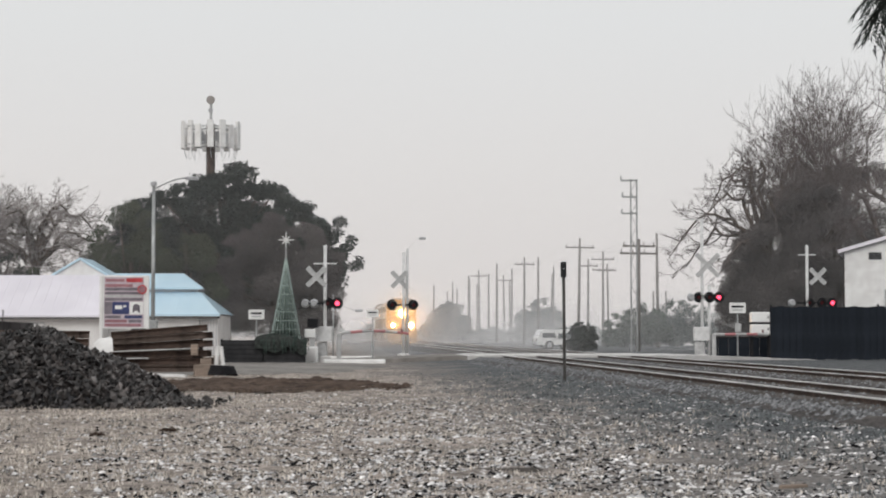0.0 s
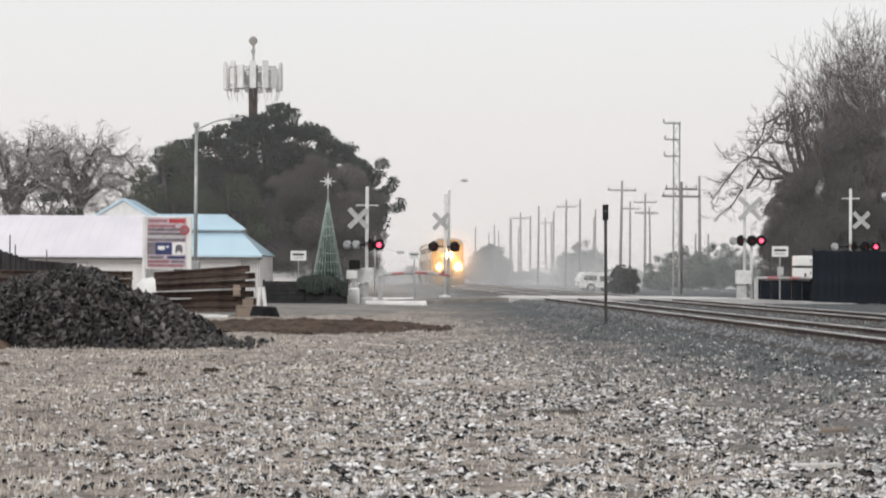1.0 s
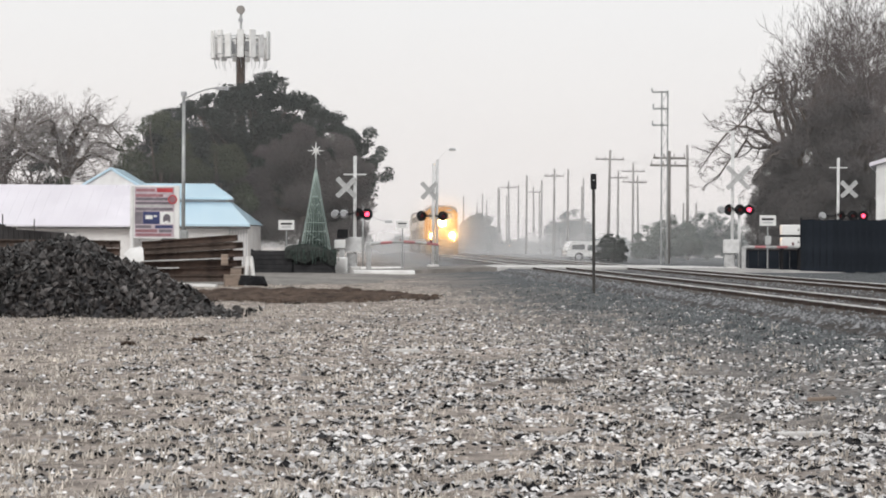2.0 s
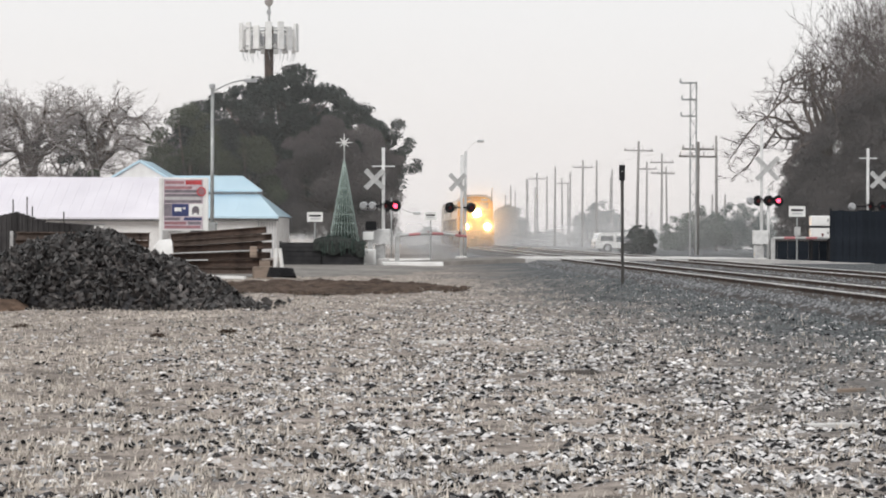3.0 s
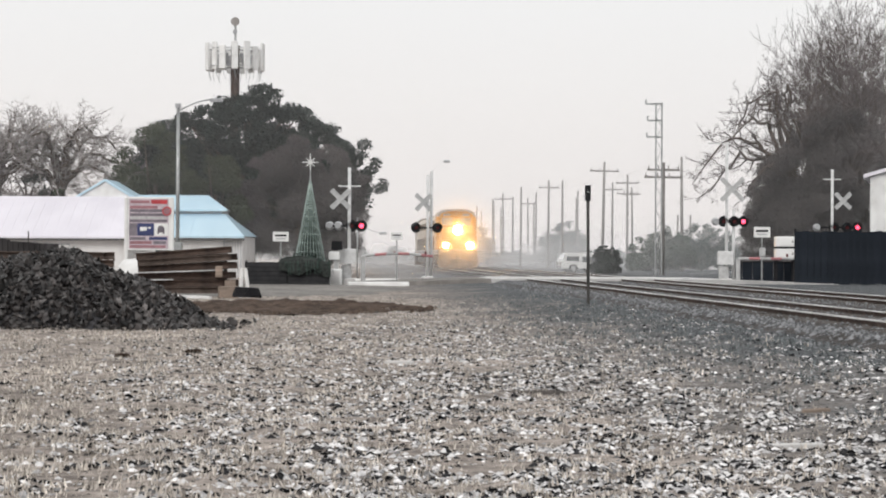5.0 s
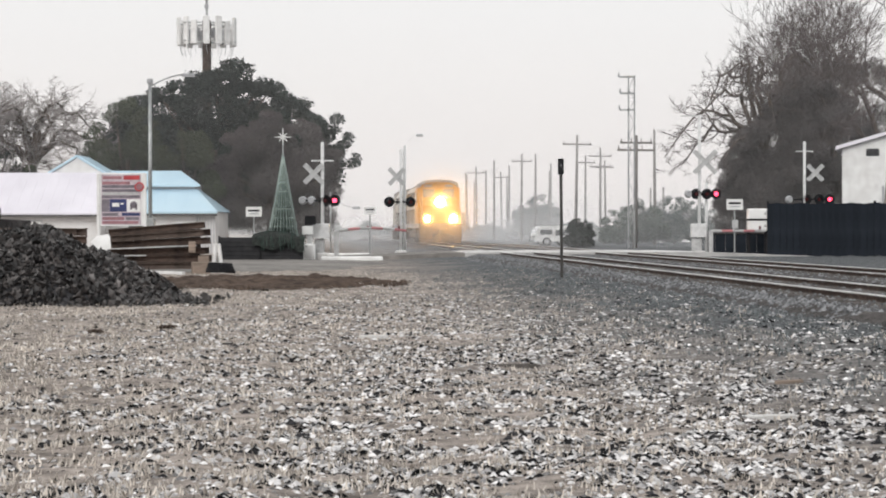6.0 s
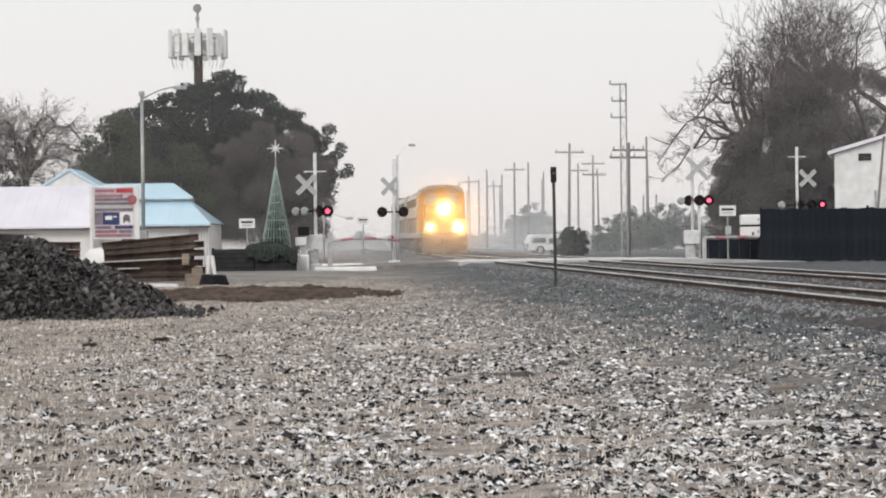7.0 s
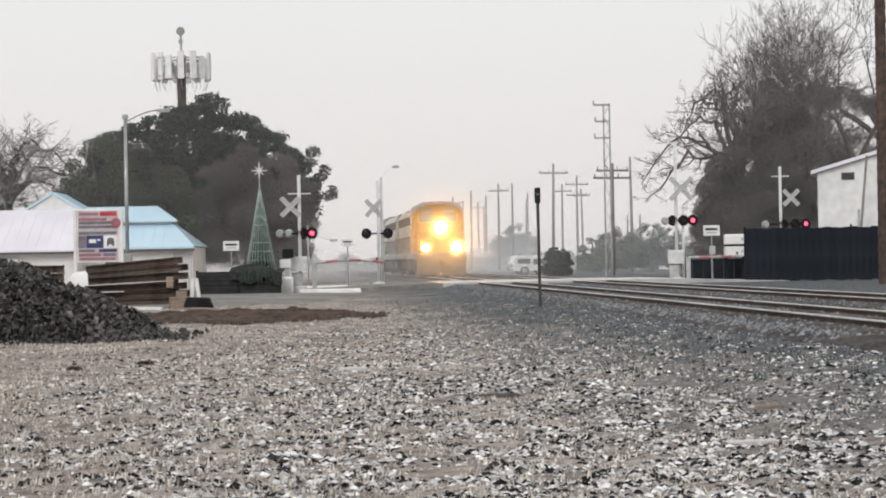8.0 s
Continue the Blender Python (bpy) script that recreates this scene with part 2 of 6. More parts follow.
# ---- mesh tools ----
class Shape:
    """Gathers boxes, tubes and sheets into one mesh."""

    def __init__(self):
        self.v, self.f = [], []

    def add(self, verts, faces):
        n = len(self.v)
        self.v += [tuple(p) for p in verts]
        self.f += [tuple(i + n for i in q) for q in faces]
        return self

    def box(self, x0, y0, z0, x1, y1, z1, cut=0.0):
        """A box with its upright edges and top cut back by cut."""
        if cut <= 0:
            v = [(x, y, z) for z in (z0, z1) for x, y in ((x0, y0), (x1, y0), (x1, y1), (x0, y1))]
            return self.add(v, [(3, 2, 1, 0), (4, 5, 6, 7), (0, 1, 5, 4), (1, 2, 6, 5), (2, 3, 7, 6), (3, 0, 4, 7)])
        c = min(cut, (x1 - x0) / 2.1, (y1 - y0) / 2.1, (z1 - z0) / 2.1)
        ring = [(x0 + c, y0), (x1 - c, y0), (x1, y0 + c), (x1, y1 - c), (x1 - c, y1), (x0 + c, y1), (x0, y1 - c), (x0, y0 + c)]
        mx, my = (x0 + x1) / 2, (y0 + y1) / 2
        inner = [(mx + (x - mx) * (1 - 2 * c / (x1 - x0)), my + (y - my) * (1 - 2 * c / (y1 - y0))) for x, y in ring]
        v = [(x, y, z0) for x, y in ring] + [(x, y, z1 - c) for x, y in ring] + [(x, y, z1) for x, y in inner]
        f = [tuple(range(7, -1, -1)), tuple(range(16, 24))]
        for k in (0, 8):
            f += [(k + i, k + (i + 1) % 8, k + 8 + (i + 1) % 8, k + 8 + i) for i in range(8)]
        return self.add(v, f)

    def tube(self, p0, p1, r0, r1=None, n=8, caps=True):
        p0, p1 = Vector(p0), Vector(p1)
        r1 = r0 if r1 is None else r1
        q = (p1 - p0).to_track_quat("Z", "Y")
        ring = [q @ Vector((math.cos(2 * math.pi * i / n), math.sin(2 * math.pi * i / n), 0)) for i in range(n)]
        v = [p0 + r * r0 for r in ring] + [p1 + r * r1 for r in ring]
        f = [(i, (i + 1) % n, n + (i + 1) % n, n + i) for i in range(n)]
        if caps:
            f += [tuple(range(n - 1, -1, -1)), tuple(range(n, 2 * n))]
        return self.add(v, f)

    def path(self, pts, r, n=6):
        for a, b in zip(pts, pts[1:]):
            self.tube(a, b, r, n=n)
        return self

    def profile(self, pts, x0, x1):
        """A closed outline in y, z (counter-clockwise seen from -x), drawn out from x0 to x1."""
        n = len(pts)
        v = [(x0, y, z) for y, z in pts] + [(x1, y, z) for y, z in pts]
        f = [tuple(range(n)), tuple(range(2 * n - 1, n - 1, -1))]
        f += [((i + 1) % n, i, n + i, n + (i + 1) % n) for i in range(n)]
        return self.add(v, f)

    def section(self, pts, y0, y1):
        """A closed outline in x, z, drawn out from y0 to y1."""
        n = len(pts)
        v = [(x, y0, z) for x, z in pts] + [(x, y1, z) for x, z in pts]
        f = [tuple(range(n - 1, -1, -1)), tuple(range(n, 2 * n))]
        f += [(i, (i + 1) % n, n + (i + 1) % n, n + i) for i in range(n)]
        return self.add(v, f)

    def mesh(self, name, mat, smooth=False):
        me = bpy.data.meshes.new(name)
        me.from_pydata(self.v, [], self.f)
        me.materials.append(mat)
        if smooth:
            me.polygons.foreach_set("use_smooth", [True] * len(me.polygons))
        bm = bmesh.new()
        bm.from_mesh(me)
        bmesh.ops.recalc_face_normals(bm, faces=bm.faces)
        bm.to_mesh(me)
        bm.free()
        return me


def part(name, shape, mat, parent=None, label="", at=None, smooth=False):
    ob = new(name, shape.mesh(name, mat, smooth) if isinstance(shape, Shape) else shape)
    if at is not None:
        ob.matrix_basis = at
    if parent is not None:
        ob.parent = parent
    return tagged(ob, label)


def thing(name, m, label, category, group="", kind=""):
    ob = new(name)
    ob.empty_display_size = 0.2
    ob.matrix_basis = m
    return tagged(ob, label, category, group, kind)


def arrays(name, verts, faces, mat):
    """A large mesh from arrays of corners and triangles or quads."""
    me = bpy.data.meshes.new(name)
    me.from_pydata(verts.tolist(), [], faces.tolist())
    me.materials.append(mat)
    return me


rng = np.random.default_rng(7)
# Direction of the railway: it bends away to the left of the line of sight by 3.92 degrees.
TRACK_TURN = 3.92
TRACK = pose(9.45, 0, 0, 0, 0, TRACK_TURN)
SIDE = math.tan(radians(TRACK_TURN))


def track_x(y, offset=0.0):
    """x of the near track's centre line, or of a line beside it, at y."""
    return 9.45 + offset - SIDE * y


# ---- ground ----
def ground_height(x, y):
    """Field level with low humps; it rises gently to the track bed."""
    l = x - (9.45 - SIDE * y)
    rise = np.clip((l + 6.3) / 3.6, 0, 1)
    h = 0.1 * rise * rise * (3 - 2 * rise)
    near = np.clip((70 - y) / 20, 0, 1)
    bumps = 0.030 * np.sin(x * 2.1 + 1.3 * np.sin(y * 0.9)) * np.sin(y * 1.3 + 0.7 * x) + 0.02 * np.sin(x * 5.3 + y * 2.2) * np.sin(y * 4.1 - x * 1.7)
    return h + near * bumps - 0.02


def build_ground():
    xs = np.concatenate([[-2500, -900, -300, -120, -60], np.arange(-36, 36.1, 0.3), [60, 120, 300, 900, 2500]])
    ys = np.concatenate([[-300, -80, -20, 0, 5], np.arange(7, 72, 0.3), np.arange(72, 140, 2.0), [160, 200, 300, 500, 900, 1600, 3000]])
    gx, gy = np.meshgrid(xs, ys)
    gz = ground_height(gx, gy) + rng.normal(0, 0.008, gx.shape) * (gy < 72)
    gz = np.where((np.abs(gx) > 50) | (gy > 150), -0.02, gz)
    v = np.stack([gx, gy, gz], -1).reshape(-1, 3)
    n, m = gx.shape
    i = (np.arange(n - 1)[:, None] * m + np.arange(m - 1)).reshape(-1)
    f = np.stack([i, i + 1, i + m + 1, i + m], 1)
    g = new("ground", arrays("ground", v, f, M_SOIL))
    tagged(g, "flat field of pale soil, dry grass and loose stones", "ground", kind="structure")


build_ground()


def blend_ground_material():
    """Tan soil on the field, grey grit near the track, and a brown damp patch by the stacked beams."""
    nt = M_SOIL.node_tree
    b = nt.nodes["Principled BSDF"]
    old = b.inputs["Base Color"].links[0].from_socket
    co = nt.nodes.new("ShaderNodeTexCoord")
    sep = nt.nodes.new("ShaderNodeSeparateXYZ")
    nt.links.new(co.outputs["Object"], sep.inputs[0])
    wob = nt.nodes.new("ShaderNodeTexNoise")
    wob.inputs["Scale"].default_value, wob.inputs["Detail"].default_value = 0.35, 5.0
    nt.links.new(co.outputs["Object"], wob.inputs["Vector"])
    a = nt.nodes.new("ShaderNodeMath")
    a.operation = "MULTIPLY_ADD"
    a.inputs[1].default_value = SIDE + 0.0
    nt.links.new(sep.outputs["Y"], a.inputs[0])
    nt.links.new(sep.outputs["X"], a.inputs[2])
    w = nt.nodes.new("ShaderNodeMath")
    w.operation = "MULTIPLY_ADD"
    w.inputs[1].default_value = 6.0
    nt.links.new(wob.outputs["Fac"], w.inputs[0])
    nt.links.new(a.outputs[0], w.inputs[2])
    r = nt.nodes.new("ShaderNodeMapRange")
    r.inputs[1].default_value, r.inputs[2].default_value = 4.5, 9.0
    nt.links.new(w.outputs[0], r.inputs[0])
    g = nt.nodes.new("ShaderNodeTexNoise")
    g.inputs["Scale"].default_value, g.inputs["Detail"].default_value = 16.0, 6.0
    nt.links.new(co.outputs["Object"], g.inputs["Vector"])
    gr = nt.nodes.new("ShaderNodeValToRGB")
    gr.color_ramp.elements[0].position, gr.color_ramp.elements[0].color = 0.38, (0.045, 0.05, 0.054, 1)
    gr.color_ramp.elements[1].position, gr.color_ramp.elements[1].color = 0.62, (0.17, 0.176, 0.182, 1)
    nt.links.new(g.outputs["Fac"], gr.inputs[0])
    mix = nt.nodes.new("ShaderNodeMix")
    mix.data_type = "RGBA"
    nt.links.new(r.outputs[0], mix.inputs[0])
    nt.links.new(old, mix.inputs[6])
    nt.links.new(gr.outputs[0], mix.inputs[7])
    nt.links.new(mix.outputs[2], b.inputs["Base Color"])


blend_ground_material()


def build_earth_patch():
    """A low ragged bank of dug brown earth on the field in front of the stacked beams, with loose clods."""
    s = Shape()
    nx, ny = 110, 40
    pts = []
    for j in range(ny + 1):
        for i in range(nx + 1):
            u, w = i / nx * 2 - 1, j / ny * 2 - 1
            x, y = -4.7 + 3.9 * u, 47.3 + 4.9 * w
            ragged = 0.3 * noise.noise((x * 0.9, y * 0.7, 5)) + 0.16 * noise.noise((x * 3.1, y * 2.2, 8))
            fall = max(0.0, 1 - u * u - w * w + ragged)
            z = 0.17 * min(fall, 1.0) ** 0.5 + (0.13 * noise.noise((x * 1.7, y * 1.7, 3)) + 0.07 * noise.noise((x * 5, y * 5, 4))) * min(fall, 1.0) ** 0.4 - 0.07
            pts.append((x, y, z + 0.02))
    f = [(j * (nx + 1) + i, j * (nx + 1) + i + 1, (j + 1) * (nx + 1) + i + 1, (j + 1) * (nx + 1) + i) for j in range(ny) for i in range(nx)]
    tagged(part("earth_bank", s.add(pts, f), M_DIRT), "low ragged bank of freshly dug brown earth on the field", "earth", kind="structure")
    rnd = random.Random(31)
    clods = Shape()
    for _ in range(700):
        a, q = rnd.uniform(0, 6.28), rnd.random() ** 0.4 * 1.05
        x, y, r = -4.7 + 3.8 * q * math.cos(a), 47.3 + 4.7 * q * math.sin(a), rnd.uniform(0.025, 0.085)
        ring = [(x + r * rnd.uniform(0.6, 1.3) * math.cos(k), y + r * rnd.uniform(0.6, 1.3) * math.sin(k), -0.03) for k in (0, 1.26, 2.5, 3.8, 5.0)]
        clods.add(ring + [(x, y, 0.04 + r * 0.5)], [(0, 1, 5), (1, 2, 5), (2, 3, 5), (3, 4, 5), (4, 0, 5)])
    tagged(part("earth_clods", clods, M_DIRT), "brown clods strewn over the dug earth", "earth", kind="stuff")
    foot = Shape()
    for j in range(13):
        for i in range(25):
            u, w = i / 12 - 1, j / 6 - 1
            fall = max(0.0, 1 - u * u - w * w + 0.3 * noise.noise((u * 3, w * 3, 1)))
            foot.v.append((-8.95 + 0.75 * u, 33.5 + 0.9 * w, 0.24 * fall ** 0.6 - 0.06 + 0.05 * noise.noise((u * 8, w * 8, 2))))
    foot.f = [(j * 25 + i, j * 25 + i + 1, (j + 1) * 25 + i + 1, (j + 1) * 25 + i) for j in range(12) for i in range(24)]
    tagged(part("earth_mound", foot, M_EARTH), "small mound of rust-brown earth at the heap's foot", "earth", kind="structure")


M_EARTH = material("rust_brown_earth", (0.16, 0.11, 0.082), (0.08, 0.056, 0.044), 0.95, scale=5, bump=0.03, gloss=0.05)
build_earth_patch()


# ---- road and railway ----
def build_yard():
    """Worn asphalt with a ragged outline."""
    rings, n = 6, 72
    v = [(-10.5, 73.5, 0.045)]
    for k in range(1, rings + 1):
        for i in range(n):
            a = 2 * math.pi * i / n
            c, d = math.cos(a), math.sin(a)
            q = k / rings * (1 + 0.05 * math.sin(5 * a) + 0.03 * math.sin(13 * a + 1) + 0.02 * math.sin(29 * a))
            x = -10.5 + 8.2 * q * math.copysign(abs(c) ** 0.6, c)
            y = 73.5 + 12.6 * q * math.copysign(abs(d) ** 0.6, d)
            v.append((x, y, 0.045 if k < rings else -0.03))
    f = [(0, 1 + i, 1 + (i + 1) % n) for i in range(n)]
    for k in range(rings - 1):
        f += [(1 + k * n + i, 1 + (k + 1) * n + i, 1 + (k + 1) * n + (i + 1) % n, 1 + k * n + (i + 1) % n) for i in range(n)]
    tagged(part("yard_pavement", Shape().add(v, f), M_YARD), "worn grey asphalt yard beside the road", "pavement", kind="structure")


build_yard()


def build_road():
    """The level crossing's road, at right angles to the track, humped over the rails."""
    # The east stretch is paler: the sky's reflection is put into its colour.
    west = [(-60, 0.0), (-9, 0.0), (-3, 0.26), (-2.4, 0.26)]
    east = [(-2.4, 0.26), (8, 0.27), (14, 0.06), (60, 0.0)]
    for prof, mat, label in ((west, M_YARD, "worn grey asphalt road up to the level crossing"), (east, M_ROAD, "wet asphalt road over the level crossing, pale with painted sky sheen")):
        v, f = [], []
        for l, z in prof:
            for d in (87.0, 95.5):
                p = TRACK @ Vector((l, d, 0))
                v += [(p.x, p.y, z + 0.02), (p.x, p.y, -0.3)]
        for i in range(len(prof) - 1):
            a, b = 4 * i, 4 * i + 4
            f += [(a, b, b + 2, a + 2), (a, a + 1, b + 1, b), (a + 2, b + 2, b + 3, a + 3)]
        tagged(part("road", Shape().add(v, f), mat), label, "road", kind="structure")
    k = Shape()
    for l0, l1, d in ((-8.9, -6.2, 84.4), (-9.3, -6.3, 96.2)):
        k.box(l0, d, -0.1, l1, d + 0.35, 0.16, 0.05)
    tagged(part("kerb", k, M_WHITE, at=TRACK), "pale concrete kerb beside the road", "kerb", kind="structure")


build_road()


def build_track(name, offset, label):
    """Ballast bed, sleepers and two rails; the rail tops lie 0.3 above the field."""
    m = TRACK @ pose(offset, 0, 0)
    t = thing(name, m, label, "railway track", "railway tracks", "structure")
    bed = Shape().section([(-3.1, -0.1), (3.1, -0.1), (1.9, 0.19), (-1.9, 0.19)], -30, 900)
    part("ballast_bed", bed, M_BALLAST, t)
    for x in (-0.7525, 0.7525):
        r = Shape().section([(x - 0.07, 0.135), (x + 0.07, 0.135), (x + 0.07, 0.15), (x + 0.012, 0.165), (x + 0.012, 0.255), (x + 0.037, 0.262), (x + 0.037, 0.295), (x + 0.03, 0.3), (x - 0.03, 0.3), (x - 0.037, 0.295), (x - 0.037, 0.262), (x - 0.012, 0.255), (x - 0.012, 0.165), (x - 0.07, 0.15)], -30, 900)
        part("rail", r, M_RUST, t, "rust-brown steel rail with a worn bright head")
        head = Shape().box(x - 0.04, -30, 0.282, x + 0.04, 900, 0.304, 0.006)
        part("rail_head", head, M_RAIL, t, "bright worn running surface")
    return t


TRACKS = [build_track("railway_track", 0.0, "ballasted railway track with worn bright rails"), build_track("railway_track", 4.3, "second ballasted railway track beside the first")]


# ---- trees ----
def branch_mesh(seed, height, spread, levels, r0, lean=0.0, forks=(2, 3)):
    """Trunk and limbs of a bare tree: two shapes, the stem with its heavy limbs and the fine twigs."""
    rnd = random.Random(seed)
    stem, fine = Shape(), Shape()

    def grow(p, d, length, r, level):
        n = 3 if level < 2 else 2
        for i in range(n):
            q = p + d * (length / n)
            r2 = max(r * (0.86 if level < 2 else 0.75), 0.012)
            (stem if level < 2 else fine).tube(p, q, r, r2, n=7 if level < 2 else (4 if level < 4 else 3), caps=False)
            p, r = q, r2
            d = (d + Vector((rnd.gauss(0, 0.26), rnd.gauss(0, 0.26), rnd.gauss(0.0, 0.16)))).normalized()
            if level >= 1 and level < levels and rnd.random() < 0.52:
                side = (d + Vector((rnd.gauss(0, 0.8), rnd.gauss(0, 0.8), rnd.gauss(0.1, 0.4)))).normalized()
                grow(p, side, length * rnd.uniform(0.4, 0.65), r * 0.55, level + 1)
        if level < levels:
            k = rnd.randint(*forks) + (level == 0)
            a0 = rnd.uniform(0, 6.28)
            for i in range(k):
                a = a0 + 6.28 * i / k + rnd.gauss(0, 0.3)
                out = rnd.uniform(0.5, 1.0) * spread
                side = (d * 0.9 + Vector((math.cos(a) * out, math.sin(a) * out, rnd.uniform(-0.1, 0.35)))).normalized()
                grow(p, side, length * rnd.uniform(0.62, 0.82), max(r * rnd.uniform(0.6, 0.75), 0.014), level + 1)

    grow(Vector((0, 0, -0.2)), Vector((lean, 0, 1)).normalized(), height * 0.3, r0, 0)
    top = max(p[2] for p in fine.v)
    k = height / top
    for s in (stem, fine):
        s.v = [(x * k, y * k, z * k if z > 0 else z) for x, y, z in s.v]
    return stem, fine


def bare_tree(x, y, height, seed, label, spread=0.8, levels=5, r0=0.3, mat=None, lean=0.0, narrow=1.0):
    t = thing("bare_tree", pose(x, y, 0, 0, 0, seed * 47 % 360), label, "tree")
    stem, fine = branch_mesh(seed, height, spread, levels, r0, lean)
    for s in (stem, fine):
        s.v = [(a * narrow, b * narrow, c) for a, b, c in s.v]
    part("trunk", stem, mat or M_BARK, t, smooth=True)
    part("crown", fine, mat or M_TWIG, t, "fine leafless twigs")
    return t


def arching_tree(x, y, seed, label, limbs, mat):
    """An old bare tree whose heavy crooked limbs arch out and hang low."""
    rnd = random.Random(seed)
    t = thing("bare_tree", pose(x, y, 0), label, "tree")
    stem, fine = Shape(), Shape()
    stem.tube((0, 0, -0.2), (0.1, 0, 3.0), 0.42, 0.34, n=10).tube((0.1, 0, 3.0), (-0.1, 0, 6.4), 0.34, 0.26, n=10)

    def twig(p, d, length, r, level):
        for _ in range(3):
            q = p + d * (length / 3)
            fine.tube(p, q, r, max(r * 0.75, 0.012), n=4 if level < 2 else 3, caps=False)
            p, r = q, max(r * 0.75, 0.012)
            d = (d + Vector((rnd.gauss(0, 0.3), rnd.gauss(0, 0.3), rnd.gauss(0, 0.25)))).normalized()
            if level < 4 and rnd.random() < 0.8:
                twig(p, (d + Vector((rnd.gauss(0, 0.8), rnd.gauss(0, 0.8), rnd.gauss(0.15, 0.5)))).normalized(), length * rnd.uniform(0.45, 0.7), r * 0.6, level + 1)

    for a, reach, top, end in limbs:
        c, d = math.cos(radians(a)), math.sin(radians(a))
        p0, p1, p2 = Vector((0, 0, rnd.uniform(4.4, 6.2))), Vector((c * reach * 0.45, d * reach * 0.45, 2 * top - 0.5 * (5.5 + end) - 0.8)), Vector((c * reach, d * reach, end))
        last, r = p0, 0.2
        for k in range(1, 11):
            u = k / 10
            p = p0 * (1 - u) ** 2 + p1 * 2 * u * (1 - u) + p2 * u * u + Vector((rnd.gauss(0, 0.13), rnd.gauss(0, 0.13), rnd.gauss(0, 0.16)))
            stem.tube(last, p, r, r * 0.87, n=6, caps=False)
            if k > 2:
                for _ in range(2):
                    twig(p, ((p - last).normalized() * 0.7 + Vector((rnd.gauss(0, 0.6), rnd.gauss(0, 0.6), rnd.gauss(0.25, 0.6)))).normalized(), rnd.uniform(0.8, 1.5), r * 0.5, 1)
            last, r = p, r * 0.87
        twig(last, (p2 - p1).normalized(), 1.4, r, 1)
    part("trunk", stem, M_BARK, t, smooth=True)
    part("crown", fine, mat, t, "fine leafless twigs")


def leaf_cloud(lobes, count, size, seed, flat=0.6):
    """Small leaf sheets strewn through lobes (centre, radii), most of them near the surface."""
    r = np.random.default_rng(seed)
    w = np.array([b[1][0] * b[1][2] for b in lobes])
    pick = r.choice(len(lobes), count, p=w / w.sum())
    c = np.array([b[0] for b in lobes])[pick]
    rad = np.array([b[1] for b in lobes])[pick]
    d = r.normal(size=(count, 3))
    d /= np.linalg.norm(d, axis=1)[:, None]
    rough = 0.78 + 0.22 * np.sin(d[:, 0] * 9 + pick) * np.sin(d[:, 2] * 8 + 2 * pick) * np.sin(d[:, 1] * 7)
    p = c + d * rad * (r.random(count) ** 0.28 * rough)[:, None]
    a = r.normal(size=(count, 3))
    a /= np.linalg.norm(a, axis=1)[:, None]
    b = np.cross(a, r.normal(size=(count, 3)))
    b /= np.linalg.norm(b, axis=1)[:, None]
    s = size * r.uniform(0.5, 1.3, count)[:, None]
    v = np.stack([p - a * s, p + b * s * flat, p + a * s, p - b * s * flat], 1).reshape(-1, 3)
    v[:, 2] = np.maximum(v[:, 2], 0.02)
    i = np.arange(count)[:, None] * 4
    return v, i + np.array([0, 1, 2, 3])


def leafy_tree(name, x, y, lobes, count, size, seed, mat, label, trunk_h, r0=0.3, limbs=10, category="tree", bark=None, flat=0.6):
    t = thing(name, pose(x, y, 0), label, category)
    s = Shape()
    s.tube((0, 0, -0.2), (0, 0, trunk_h * 0.5), r0, r0 * 0.8).tube((0, 0, trunk_h * 0.5), (0.1, 0, trunk_h), r0 * 0.8, r0 * 0.35)
    rnd = random.Random(seed)
    for c, rad in rnd.sample(lobes, min(limbs, len(lobes))):
        s.tube((0, 0, trunk_h * rnd.uniform(0.35, 0.8)), c, r0 * 0.35, r0 * 0.1, n=5)
    part("trunk", s, bark or M_BARK, t, smooth=True)
    v, f = leaf_cloud(lobes, count, size, seed, flat)
    part("crown", arrays("crown", v, f, mat), mat, t)
    return t


def dome_lobes(seed, n, fringe, half, depth, top, drop, low, r, power=2.0, skew=0.0):
    """Lobes that fill a crown under the curve top - drop * u ** power, with small ones along its upper edge."""
    rnd = random.Random(seed)
    out = []
    for i in range(n + fringe):
        u = rnd.uniform(-1, 1)
        w = rnd.uniform(-1, 1) * math.sqrt(max(0.05, 1 - u * u))
        edge = top - drop * abs(u) ** power + skew * u
        k = r * rnd.uniform(0.75, 1.2) if i < n else r * rnd.uniform(0.28, 0.72)
        z = rnd.uniform(low + k * 0.5, max(edge - k * 0.9, low + k)) if i < n else edge - k * rnd.uniform(-0.6, 1.0)
        out.append(((u * (half - k * 0.7), w * depth / 2, z), (k * 1.15, k, k * 0.85)))
    return out


